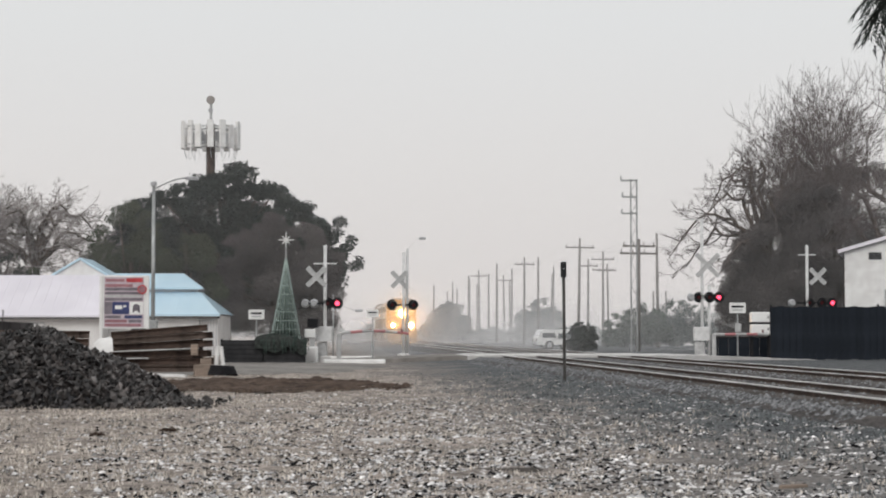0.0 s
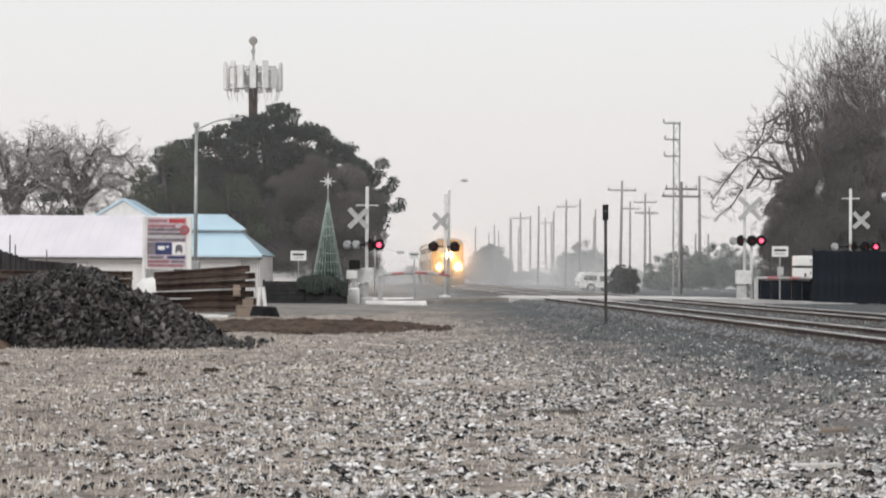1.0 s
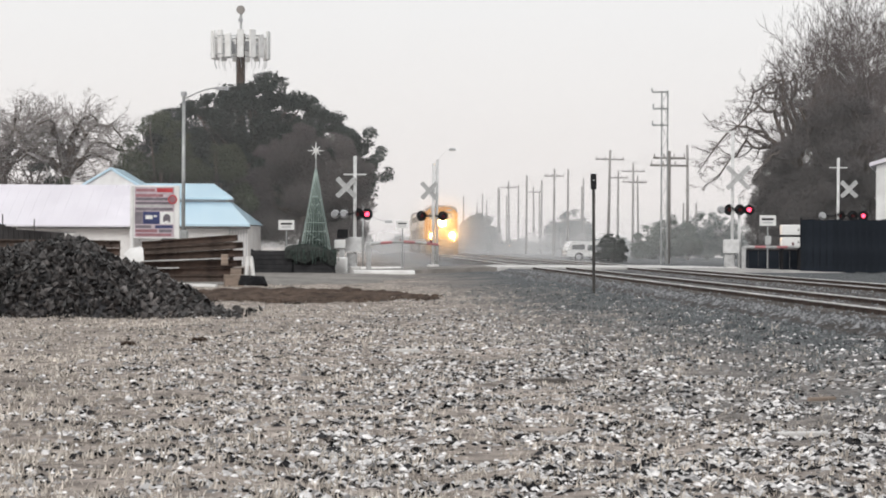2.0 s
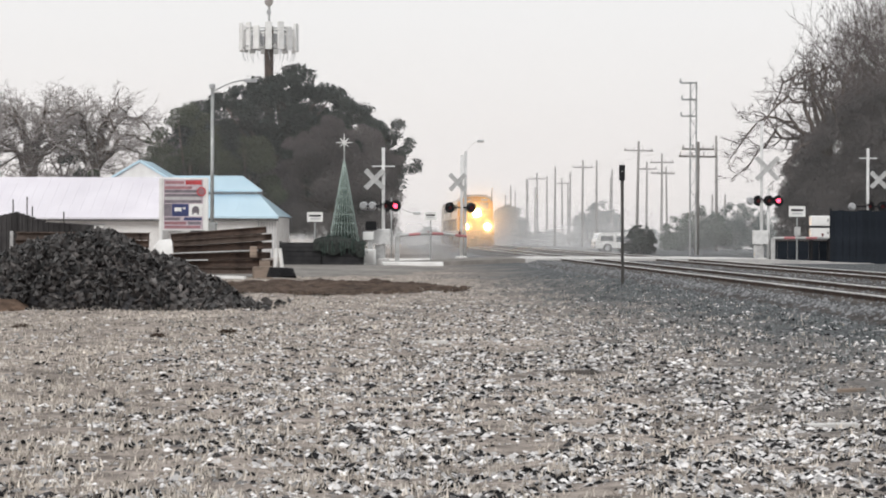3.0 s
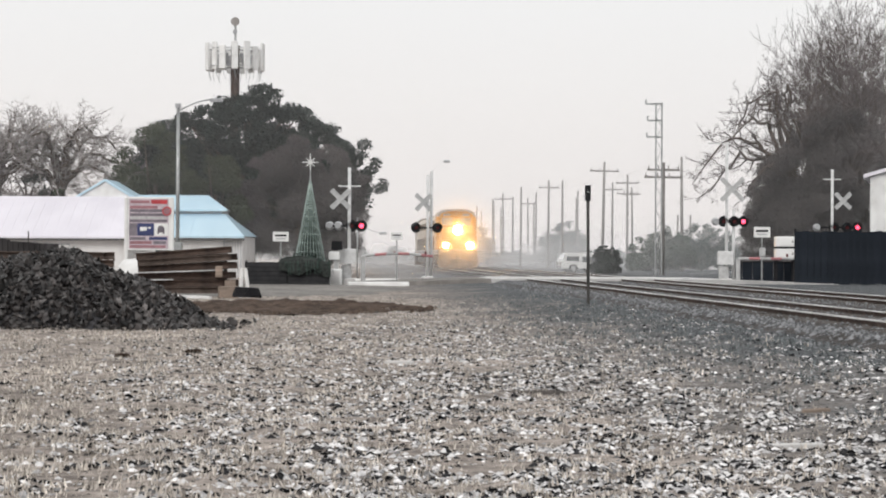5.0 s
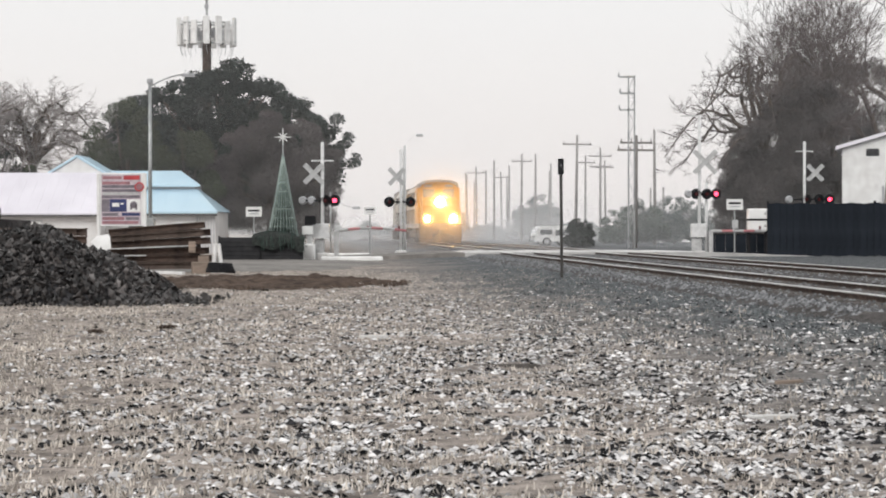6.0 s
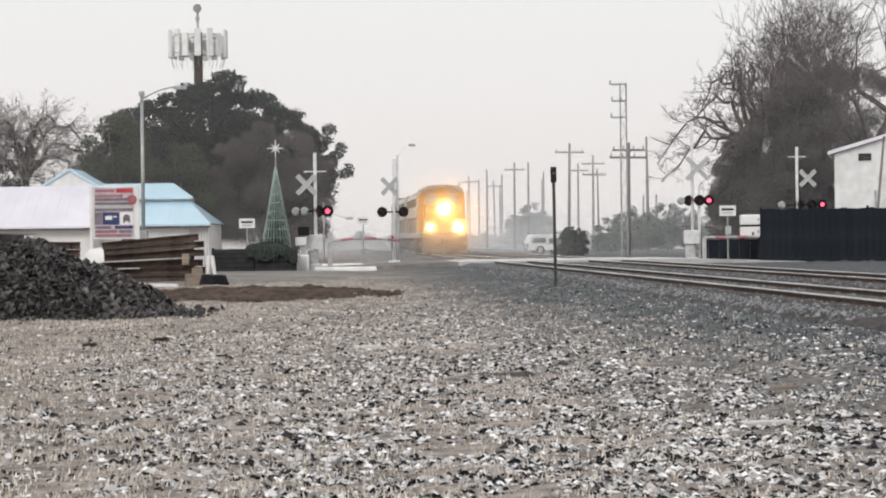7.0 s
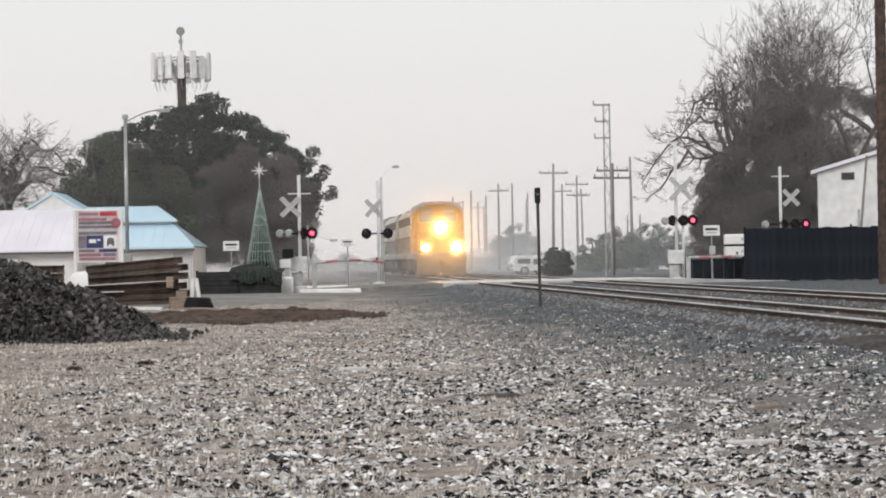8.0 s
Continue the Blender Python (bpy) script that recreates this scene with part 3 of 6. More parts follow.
# ---- poles, masts and signs ----
def utility_pole(x, y, height, arms, far, label):
    t = thing("utility_pole", pose(x, y, 0, rng.normal(0, 0.5), rng.normal(0, 0.5), TRACK_TURN), label, "utility pole", "utility poles along the railway")
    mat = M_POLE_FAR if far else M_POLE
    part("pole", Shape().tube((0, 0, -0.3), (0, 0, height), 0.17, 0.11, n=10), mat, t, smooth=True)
    for z, w in arms:
        part("crossarm", Shape().box(-w / 2, -0.06, z - 0.07, w / 2, 0.06, z + 0.07, 0.01), mat, t)
        for i in range(4):
            xx = (-0.46 + i * 0.307) * w
            part("insulator", Shape().tube((xx, 0, z + 0.07), (xx, 0, z + 0.3), 0.05, 0.03, n=6), mat, t)
    return t


def build_poles():
    two, one = [(-0.9, 2.6), (-2.1, 2.4)], [(-0.9, 2.4)]
    rows = [
        (13.1, 186, 10.5, [(-0.9, 2.8)]), (18.0, 216, 10.5, two), (19.7, 176, 10.5, []), (9.8, 232, 10.5, one),
        (17.9, 237, 10.5, one), (11.5, 232, 10.5, []), (7.1, 254, 10.5, []), (5.3, 279, 10.5, one),
        (15.2, 265, 10.5, []), (9.8, 274, 10.5, []), (22.0, 255, 10.5, one), (3.9, 290, 10.0, []),
        (6.9, 290, 10.3, []), (9.7, 303, 10.5, one), (4.4, 318, 10.5, []), (1.7, 336, 10.2, []),
        (2.9, 395, 10.5, []), (-1.7, 347, 10.0, []), (25.9, 237, 6.5, []), (27.9, 240, 6.6, []),
        (6.4, 360, 10.5, []), (11.5, 330, 10.5, []), (0.9, 420, 10.5, []), (17.0, 300, 10.5, []),
    ]
    for x, y, h, arms in rows:
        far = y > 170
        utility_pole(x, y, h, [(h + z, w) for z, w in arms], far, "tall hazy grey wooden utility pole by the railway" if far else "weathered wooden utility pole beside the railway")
    utility_pole(13.2, 130, 7.7, [(7.2, 2.2), (6.7, 2.6)], False, "weathered wooden pole with two wide crossarms")


build_poles()


def build_lattice_mast():
    """A slim two-legged steel mast with three short arms to one side."""
    t = thing("lattice_mast", pose(12.75, 128, 0), "slim grey steel lattice mast with three side arms", "mast")
    for x in (-0.2, 0.2):
        part("leg", Shape().box(x - 0.05, -0.05, -0.2, x + 0.05, 0.05, 11.6), M_GALV, t)
    for i in range(14):
        z = 0.6 + i * 0.78
        a = -0.2 if i % 2 else 0.2
        part("brace", Shape().tube((a, 0, z), (-a, 0, z + 0.78), 0.025, n=5), M_GALV, t)
    for z, w in ((11.5, 0.85), (10.4, 0.75), (9.3, 0.8)):
        part("arm", Shape().box(-0.2 - w + 0.2, -0.05, z - 0.06, 0.25, 0.05, z + 0.06), M_GALV, t)
        part("insulator", Shape().tube((-w, 0, z), (-w, 0, z + 0.3), 0.07, 0.05, n=6), M_GREY, t)


build_lattice_mast()


def overhead_wire(a, b, sag, label):
    t = thing("overhead_wire", pose(0, 0, 0), label, "cable", "wires along the railway")
    a, b = Vector(a), Vector(b)
    pts = [a.lerp(b, k / 10) - Vector((0, 0, sag * 4 * (k / 10) * (1 - k / 10))) for k in range(11)]
    part("strand", Shape().path(pts, 0.008, 4), M_POLE_FAR, t)


for dx in (-1.1, 1.1):
    for p, q in (((13.1, 186, 9.85), (9.8, 232, 9.85)), ((9.8, 232, 9.85), (5.3, 279, 9.85)), ((13.2, 130, 7.45), (13.1, 186, 9.85)), ((18.0, 216, 9.85), (17.9, 237, 9.85))):
        overhead_wire((p[0] + dx, p[1], p[2]), (q[0] + dx, q[1], q[2]), 0.7, "thin overhead wire strung between the poles")



def crossbuck(t, x, z, y, size, mat=None):
    for i, a in enumerate((45, -45)):
        blade = Shape().box(-size / 2, -0.012, -0.11, size / 2, 0.012, 0.11)
        part("crossbuck_blade", blade, mat or M_FADED, t, "white painted crossing blade", pose(x, y - 0.04 * i, z, 0, a, 0))


def crossing_mast(x, y, top, light_z, cross, name_label, lit, heads, arm=0.45, arm_z=None, case=True, turn=0.0, second=None):
    """Level crossing mast: pole, crossarm, crossbuck, flashing lamps on a bracket and a relay case."""
    t = thing("crossing_signal", pose(x, y, 0, 0, 0, turn), name_label, "crossing signal", "signals of the level crossing")
    part("pole", Shape().tube((0, 0, -0.1), (0, 0, top), 0.075, n=12), M_ALU, t, smooth=True)
    part("base", Shape().box(-0.25, -0.25, -0.1, 0.25, 0.25, 0.3, 0.05), M_CONCRETE, t)
    if second:
        part("pole", Shape().tube((second[0], 0.2, -0.1), (second[0], 0.2, second[1]), 0.07, n=12), M_ALU, t, smooth=True)
    if arm_z:
        part("crossarm", Shape().box(-arm, -0.04, arm_z - 0.03, arm if arm < 0.8 else 0.1, 0.04, arm_z + 0.03), M_ALU, t)
    crossbuck(t, cross[0], cross[1], -0.14, cross[2])
    x0, x1 = min(h[0] for h in heads), max(h[0] for h in heads)
    part("lamp_bracket", Shape().tube((x0, 0, light_z), (x1, 0, light_z), 0.04, n=8), M_BLACK, t)
    for hx, style in heads:
        if style == "back":
            lamp = part("signal_lamp", Shape().tube((hx, 0.25, light_z), (hx, -0.1, light_z), 0.2, 0.13, n=14), M_GREY, t, "grey back of a lamp that faces away")
            continue
        lamp = part("signal_lamp", Shape().tube((hx, 0.12, light_z), (hx, -0.06, light_z), 0.1, 0.15, n=14), M_BLACK, t)
        part("backing_disc", Shape().tube((hx, -0.02, light_z), (hx, 0.0, light_z), 0.26, n=18), M_BLACK, lamp)
        on = style == "on"
        part("lens", Shape().tube((hx, -0.06, light_z), (hx, -0.1, light_z), 0.1, 0.085, n=16), M_RED_ON if on else M_RED_OFF, lamp, "lit red lens" if on else "dark red lens")
        hood = Shape()
        n = 9
        for k in range(n):
            a0, a1 = math.pi * (k / n), math.pi * ((k + 1) / n)
            for a, b in ((a0, a1),):
                hood.add([(hx + 0.17 * math.cos(a), -0.06, light_z + 0.17 * math.sin(a)), (hx + 0.17 * math.cos(b), -0.06, light_z + 0.17 * math.sin(b)),
                          (hx + 0.17 * math.cos(b), -0.34, light_z + 0.17 * math.sin(b)), (hx + 0.17 * math.cos(a), -0.34, light_z + 0.17 * math.sin(a))], [(0, 1, 2, 3)])
        part("hood", hood, M_BLACK, lamp)
    if case:
        part("relay_case", Shape().box(-0.42, -0.3, 0.95, 0.32, 0.1, 1.6, 0.03), M_ALU, t, "pale grey relay case")
        part("gate_drive", Shape().box(-0.35, -0.2, 0.0, 0.1, 0.2, 0.9, 0.04), M_FADED, t, "faded white gate mechanism housing")
    return t


def gate_arm(x, y, z, length, turn, sag, label):
    """A lowered crossing gate: a slim arm in red and white lengths with a support post."""
    t = thing("crossing_gate", pose(x, y, 0, 0, 0, turn), label, "crossing gate", "gates of the level crossing")
    n = max(4, int(length / 0.45))
    for i in range(n):
        a, b = i / n, (i + 1) / n
        za, zb = z + sag * math.sin(math.pi * a), z + sag * math.sin(math.pi * b)
        part("arm_length", Shape().tube((a * length, 0, za), (b * length, 0, zb), 0.06, n=8), M_FADED if i % 2 == 0 else M_GATE_RED, t)
    part("support_post", Shape().box(-0.1, -0.1, -0.05, 0.1, 0.1, z, 0.03), M_FADED, t)
    for k in (0.45, 0.9):
        part("arm_lamp", Shape().tube((k * length, 0, z + 0.08), (k * length, 0, z + 0.22), 0.05, n=8), M_RED_OFF, t)
    return t


crossing_mast(-5.22, 85, 5.2, 2.62, (-0.38, 3.8, 1.15), "level crossing mast with crossbuck and a lit red lamp", True,
              [(-0.88, "back"), (-0.5, "back"), (0.12, "off"), (0.54, "on")], arm_z=4.38, arm=0.5)
crossing_mast(-1.95, 95, 5.3, 2.7, (-0.28, 3.95, 1.1), "level crossing mast beside the track with dark lamps", False,
              [(-0.62, "off"), (0.5, "off")], case=False, second=(0.26, 5.5), turn=20)
crossing_mast(12.42, 92, 6.8, 3.02, (0.25, 4.55, 1.5), "tall level crossing mast with white crossbuck and red lamp", True,
              [(-0.5, "back"), (-0.15, "off"), (0.36, "off"), (0.8, "on")], arm_z=6.75, arm=0.9, second=(0.36, 3.6))
crossing_mast(18.6, 98, 5.8, 2.85, (0.52, 4.2, 1.1), "level crossing mast behind the dark fence, lamp lit", True,
              [(-0.75, "back"), (0.1, "off"), (0.75, "off"), (1.28, "on")], arm_z=5.3, arm=0.45)
gate_arm(-4.6, 85, 1.28, 3.1, 8, 0.12, "lowered white and red crossing gate by the road")
gate_arm(12.9, 91.5, 1.25, 2.6, 0, 0.0, "lowered red and white crossing gate beside the tall mast")


def small_sign(x, y, z0, z1, w, label):
    t = thing("street_sign", pose(x, y, 0), label, "sign", "small white signs by the crossing")
    part("post", Shape().tube((0, 0.03, -0.1), (0, 0.03, z1 - 0.05), 0.03, n=8), M_GALV, t)
    part("panel", Shape().box(-w / 2, -0.02, z0, w / 2, 0.0, z1, 0.004), M_WHITE, t)
    h = z1 - z0
    part("marking", Shape().box(-w * 0.36, -0.026, z0 + h * 0.52, w * 0.36, -0.02, z0 + h * 0.72), M_BLACK, t, "dark unreadable line of lettering")
    part("marking", Shape().box(-w * 0.3, -0.026, z0 + h * 0.24, w * 0.3, -0.02, z0 + h * 0.34), M_GREY, t, "fainter line of lettering")
    return t


small_sign(-8.25, 84.9, 1.91, 2.34, 0.7, "small white rectangular sign on a steel post")
small_sign(-3.3, 90, 2.05, 2.4, 0.56, "small white sign beside the crossing gate")
rail_sign = small_sign(13.5, 88, 2.22, 2.7, 0.75, "small white sign on a post beside the tracks")
part("lower_plate", Shape().box(-0.12, -0.02, 1.35, 0.16, 0.0, 1.75, 0.004), M_FADED, rail_sign, "small faded plate")


def marker_post():
    t = thing("marker_post", pose(3.1, 49, 0.0, 0, -0.4, 0), "slim dark steel trackside post with a narrow plate", "post")
    part("post", Shape().box(-0.038, -0.038, -0.2, 0.038, 0.038, 3.12, 0.008), M_ENGINE_DARK, t)
    part("plate", Shape().box(-0.08, -0.06, 2.72, 0.07, -0.04, 3.12), M_BLACK, t)
    part("bolt", Shape().tube((0, -0.075, 2.95), (0, -0.09, 2.95), 0.02, n=6), M_GALV, t)


marker_post()


def street_lamp(x, y, height, reach, rise, label, box=True, r=0.1):
    t = thing("street_lamp", pose(x, y, 0), label, "street lamp")
    part("pole", Shape().tube((0, 0, -0.1), (0, 0, height), r, r * 0.75, n=12), M_GALV, t, smooth=True)
    pts = [(reach * u, 0, height - 0.25 + rise * math.sin(u * math.pi / 2)) for u in (0, 0.2, 0.4, 0.6, 0.8, 1.0)]
    part("arm", Shape().path(pts, min(r * 0.45, 0.04)), M_GALV, t)
    ex, ez = pts[-1][0], pts[-1][2]
    part("lamp_head", Shape().box(ex - 0.1, -0.12, ez - 0.1, ex + (0.5 if box else 0.3), 0.12, ez + 0.06, 0.04), M_GREY, t, "flat grey lamp head")
    if box:
        part("bracket", Shape().box(-0.13, -0.14, height - 0.1, 0.13, 0.14, height + 0.12, 0.03), M_GREY, t)
        part("base_cover", Shape().box(-0.22, -0.22, 0, 0.22, 0.22, 1.9, 0.04), M_GALV, t)
    return t


street_lamp(-13.6, 90, 8.3, 1.6, 0.55, "grey steel street lamp with a curved arm")
street_lamp(-2.3, 112, 6.0, 1.0, 1.1, "thin pale street lamp beyond the crossing", box=False, r=0.018)
street_lamp(-6.0, 105, 3.4, 1.3, -0.6, "thin gooseneck lamp behind the crossing", box=False, r=0.04)


# ---- phone mast, trees behind the sheds ----
def build_phone_mast():
    t = thing("phone_mast", pose(-17.0, 140, 0), "phone mast with a ring of white antenna panels", "mast")
    part("pole", Shape().tube((0, 0, -0.2), (0, 0, 16.6), 0.36, 0.32, n=14), M_RUST, t, "dark brown tubular pole")
    part("pole_top", Shape().tube((0, 0, 16.6), (0, 0, 18.2), 0.09, n=8), M_GALV, t)
    part("dish", Shape().tube((0, -0.18, 18.35), (0, 0.2, 18.35), 0.32, 0.24, n=14), M_POLE, t)
    part("dish", Shape().tube((0, -0.15, 17.6), (0, 0.1, 17.6), 0.18, 0.14, n=12), M_GREY, t)
    for k in range(3):
        a = radians(-90 + 120 * k)
        ux, uy = math.cos(a), math.sin(a)
        for z in (15.0, 16.3):
            c = Vector((ux * 1.6, uy * 1.6, z))
            side = Vector((-uy, ux, 0))
            part("platform_rail", Shape().tube(c - side * 1.5, c + side * 1.5, 0.05, n=6), M_GALV, t)
            part("standoff", Shape().tube((0, 0, z), c, 0.06, n=6), M_GALV, t)
    for k in range(15):
        a = radians(12 + 24 * k)
        r = 2.05 + 0.12 * math.sin(k * 2.7)
        panel = Shape().box(-0.24, -0.1, -1.0, 0.24, 0.1, 1.0 - 0.3 * (k % 3 == 1), 0.04)
        ant = part("antenna_panel", panel, M_WHITE, t, at=pose(r * math.cos(a), r * math.sin(a), 15.75, 0, 0, math.degrees(a) + 90))
        part("cable", Shape().path([(0, 0.12, -1.0), (0.03, 0.16, -1.4), (0.1, 0.3, -1.75)], 0.02, 4), M_GREY, ant)
    for k in range(6):
        a = radians(60 * k)
        part("radio_unit", Shape().box(-0.2, -0.15, -0.35, 0.2, 0.15, 0.35, 0.03), M_GREY, t, at=pose(1.2 * math.cos(a), 1.2 * math.sin(a), 15.6, 0, 0, math.degrees(a)))


build_phone_mast()

leafy_tree("pine_tree", -14.4, 126, [b for b in dome_lobes(11, 200, 90, 8.3, 8, 11.2, 4.7, 1.5, 1.2) if not (b[0][0] > 5.4 and b[0][2] < 4.6)] + [((x, 0, z), (r * 1.3, r, r * 0.62)) for x, z, r in ((-6.2, 9.0, 0.6), (-5.4, 9.9, 0.7), (-4.3, 9.9, 0.6), (-2.8, 10.8, 0.8), (-1.4, 10.9, 0.6), (0.5, 12.2, 0.6), (-0.4, 11.5, 0.7), (2.4, 10.8, 0.6), (3.4, 10.7, 0.8), (4.4, 9.9, 0.6), (5.3, 9.6, 0.8), (6.1, 8.7, 0.5), (7.1, 7.9, 0.8), (8.0, 6.9, 0.6), (8.5, 5.7, 0.7))] + [((1.0, 0, 12.1), (0.9, 0.8, 0.7)), ((0.2, 0, 11.6), (1.0, 0.9, 0.7)), ((1.7, 0, 11.8), (0.8, 0.8, 0.6)), ((7.6, 0, 8.6), (0.7, 0.7, 0.5)), ((8.4, 0, 7.4), (0.6, 0.6, 0.5)), ((8.9, 0, 6.0), (0.5, 0.5, 0.5))], 210000, 0.098, 3, M_LEAF, "broad dark green pine behind the metal sheds", 10, 0.4, 30)
leafy_tree("evergreen_tree", -19.6, 120, dome_lobes(21, 34, 14, 3.1, 4, 8.9, 2.6, 0.6, 1.0), 40000, 0.07, 5, M_LEAF_OLIVE, "dense dark green cypress beside the sheds", 6, 0.25)
leafy_tree("olive_tree", -15.6, 118, dome_lobes(31, 26, 10, 2.4, 3.5, 7.4, 2.2, 0.6, 0.95), 30000, 0.075, 6, M_LEAF_OLIVE, "olive-green leafy tree behind the blue roof", 5, 0.2)
leafy_tree("thicket_tree", -10.6, 120, dome_lobes(41, 60, 26, 4.6, 4, 8.2, 2.6, 0.4, 1.2), 90000, 0.22, 8, M_LEAF_BROWN, "tall brown winter thicket behind the planters", 6, 0.25, flat=0.07)
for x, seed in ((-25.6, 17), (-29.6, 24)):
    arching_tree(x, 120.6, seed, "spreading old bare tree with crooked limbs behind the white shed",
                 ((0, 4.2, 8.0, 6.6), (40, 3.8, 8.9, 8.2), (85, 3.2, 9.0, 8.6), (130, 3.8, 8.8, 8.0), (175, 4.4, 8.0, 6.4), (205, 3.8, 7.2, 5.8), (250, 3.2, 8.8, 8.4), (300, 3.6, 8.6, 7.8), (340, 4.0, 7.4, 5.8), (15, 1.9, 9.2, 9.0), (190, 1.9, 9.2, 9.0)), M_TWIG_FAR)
bare_tree(-28.4, 122, 9.8, 23, "spreading bare tree behind the white shed", 1.0, 6, 0.4)
bare_tree(-33.8, 121, 11.0, 27, "spreading bare tree behind the white shed", 1.0, 6, 0.4)
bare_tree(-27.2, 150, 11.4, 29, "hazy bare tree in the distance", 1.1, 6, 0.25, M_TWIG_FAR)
leafy_tree("shrub", -27.2, 119.6, dome_lobes(51, 16, 8, 1.9, 3, 6.0, 1.8, 0.5, 0.7), 6000, 0.11, 12, M_LEAF, "dark green shrub behind the shed roof", 3, 0.12, category="shrub")
leafy_tree("shrub", -25.4, 119.3, dome_lobes(53, 12, 6, 1.4, 2, 5.0, 1.2, 0.5, 0.6), 4000, 0.11, 13, M_LEAF_OLIVE, "yellowing shrub behind the shed roof", 2, 0.1, category="shrub")

# the wood beside the fence
for x, y, h, sd, lv, sp, r0 in [(21.6, 114, 14.6, 62, 6, 0.6, 0.4), (20.4, 118, 13.2, 70, 6, 0.7, 0.36), (24.4, 117, 17.0, 72, 6, 0.7, 0.4), (22.4, 120, 16.6, 65, 5, 0.75, 0.38), (24.0, 115, 17.6, 63, 5, 0.75, 0.44), (27.6, 122, 19.0, 64, 5, 0.75, 0.48), (31.0, 123, 20.0, 66, 5, 0.75, 0.48), (25.0, 124, 18.6, 68, 6, 0.75, 0.4)]:
    bare_tree(x, y, h, sd, "tall bare winter tree with a dense crown of twigs", sp, lv, r0, narrow=0.68 if x < 25.5 else 0.85)


arching_tree(19.2, 113.5, 5, "old bare tree with crooked limbs arching low over the crossing",
             ((180, 5.2, 8.8, 6.6), (160, 4.6, 7.8, 5.8), (200, 3.8, 9.6, 8.4), (140, 3.2, 10.4, 9.8), (225, 3.8, 7.2, 5.6), (185, 2.0, 10.8, 10.6), (30, 3.6, 11.4, 11.0), (320, 4.0, 10.0, 8.4), (90, 3.0, 11.2, 10.8), (270, 2.8, 9.6, 8.0)), M_TWIG)
leafy_tree("thicket_tree", 17.6, 113.2, dome_lobes(77, 34, 30, 1.5, 2, 6.6, 2.2, 0.2, 0.7, skew=0.9), 36000, 0.18, 25, M_LEAF_BROWN, "brown winter thicket behind the tall mast", 4, 0.12, flat=0.07)
leafy_tree("thicket_tree", 20.4, 112, dome_lobes(71, 80, 60, 3.5, 4, 9.4, 2.6, 0.2, 1.0, skew=1.7), 100000, 0.2, 15, M_LEAF_BROWN, "brown winter thicket under the bare trees", 5, 0.2, flat=0.07)
leafy_tree("thicket_tree", 26.2, 124, dome_lobes(73, 100, 90, 6.0, 5, 11.6, 3.2, 0.2, 1.2, skew=1.0), 90000, 0.22, 16, M_LEAF_BROWN, "brown winter thicket beside the white barn", 8, 0.2, flat=0.07)

# hazy distance along the line
leafy_tree("bush", 9.5, 131, dome_lobes(81, 22, 14, 1.15, 1.6, 1.95, 0.9, 0.1, 0.42), 20000, 0.06, 17, M_LEAF, "rounded dark green bush beside the track", 1.2, 0.06, category="bush")
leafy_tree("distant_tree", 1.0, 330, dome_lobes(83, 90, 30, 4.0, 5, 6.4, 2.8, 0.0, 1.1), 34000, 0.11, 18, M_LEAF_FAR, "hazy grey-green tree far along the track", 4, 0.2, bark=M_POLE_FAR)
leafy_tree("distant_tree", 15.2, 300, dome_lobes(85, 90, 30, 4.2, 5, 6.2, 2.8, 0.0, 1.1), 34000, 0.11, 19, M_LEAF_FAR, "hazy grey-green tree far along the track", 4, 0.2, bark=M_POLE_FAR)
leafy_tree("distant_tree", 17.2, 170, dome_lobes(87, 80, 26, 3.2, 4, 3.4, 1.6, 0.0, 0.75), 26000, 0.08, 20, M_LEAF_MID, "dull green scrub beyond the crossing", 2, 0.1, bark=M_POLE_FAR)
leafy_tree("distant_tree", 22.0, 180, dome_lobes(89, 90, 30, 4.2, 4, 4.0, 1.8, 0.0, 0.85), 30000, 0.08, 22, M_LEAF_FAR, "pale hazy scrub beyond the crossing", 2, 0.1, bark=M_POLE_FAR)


def far_woods():
    lobes = []
    rnd = random.Random(5)
    for i in range(150):
        x = -150 + 2.4 * i + rnd.uniform(-1, 1)
        h = rnd.uniform(1.6, 4.5)
        lobes.append(((x, 560 + rnd.uniform(-20, 20), h * 0.5), (rnd.uniform(2, 4), 3, h * 0.55)))
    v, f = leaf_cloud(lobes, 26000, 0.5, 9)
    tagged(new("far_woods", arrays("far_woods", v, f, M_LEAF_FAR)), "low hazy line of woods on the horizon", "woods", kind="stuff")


far_woods()


def mist_bank(y, low, high, low_top, x0, x1, label, east=1.0, west=1.0):
    """A gently waving upright sheet of mist across the line, added to imitate the haze in the air."""
    n = 48
    v, f = [], []
    for i in range(n + 1):
        x = x0 + (x1 - x0) * i / n
        for z in (0.0, 3.0, 8.0, 16.0, 25.0):
            v.append((x, 0.9 * math.sin(x * 0.21 + y) + 0.4 * math.sin(x * 0.63), z))
    for i in range(n):
        f += [(5 * i + j, 5 * i + 5 + j, 5 * i + 6 + j, 5 * i + 1 + j) for j in range(4)]
    ob = part("mist_bank", Shape().add(v, f), mist("ground_mist", low, high, low_top, east=east, west=west), at=pose(0, y, 0), smooth=True)
    tagged(ob, label, "mist", kind="stuff")


mist_bank(103, 0.18, 0.056, 3.2, -60, 60, "thin winter mist hanging behind the crossing", 0.08, 0.08)
mist_bank(141, 0.1, 0.04, 5.0, -80, 90, "winter mist hanging over the line")
mist_bank(196, 0.15, 0.07, 8.0, -90, 120, "winter mist hanging over the line")
mist_bank(262, 0.18, 0.08, 9.0, -110, 150, "dense winter mist far along the line")


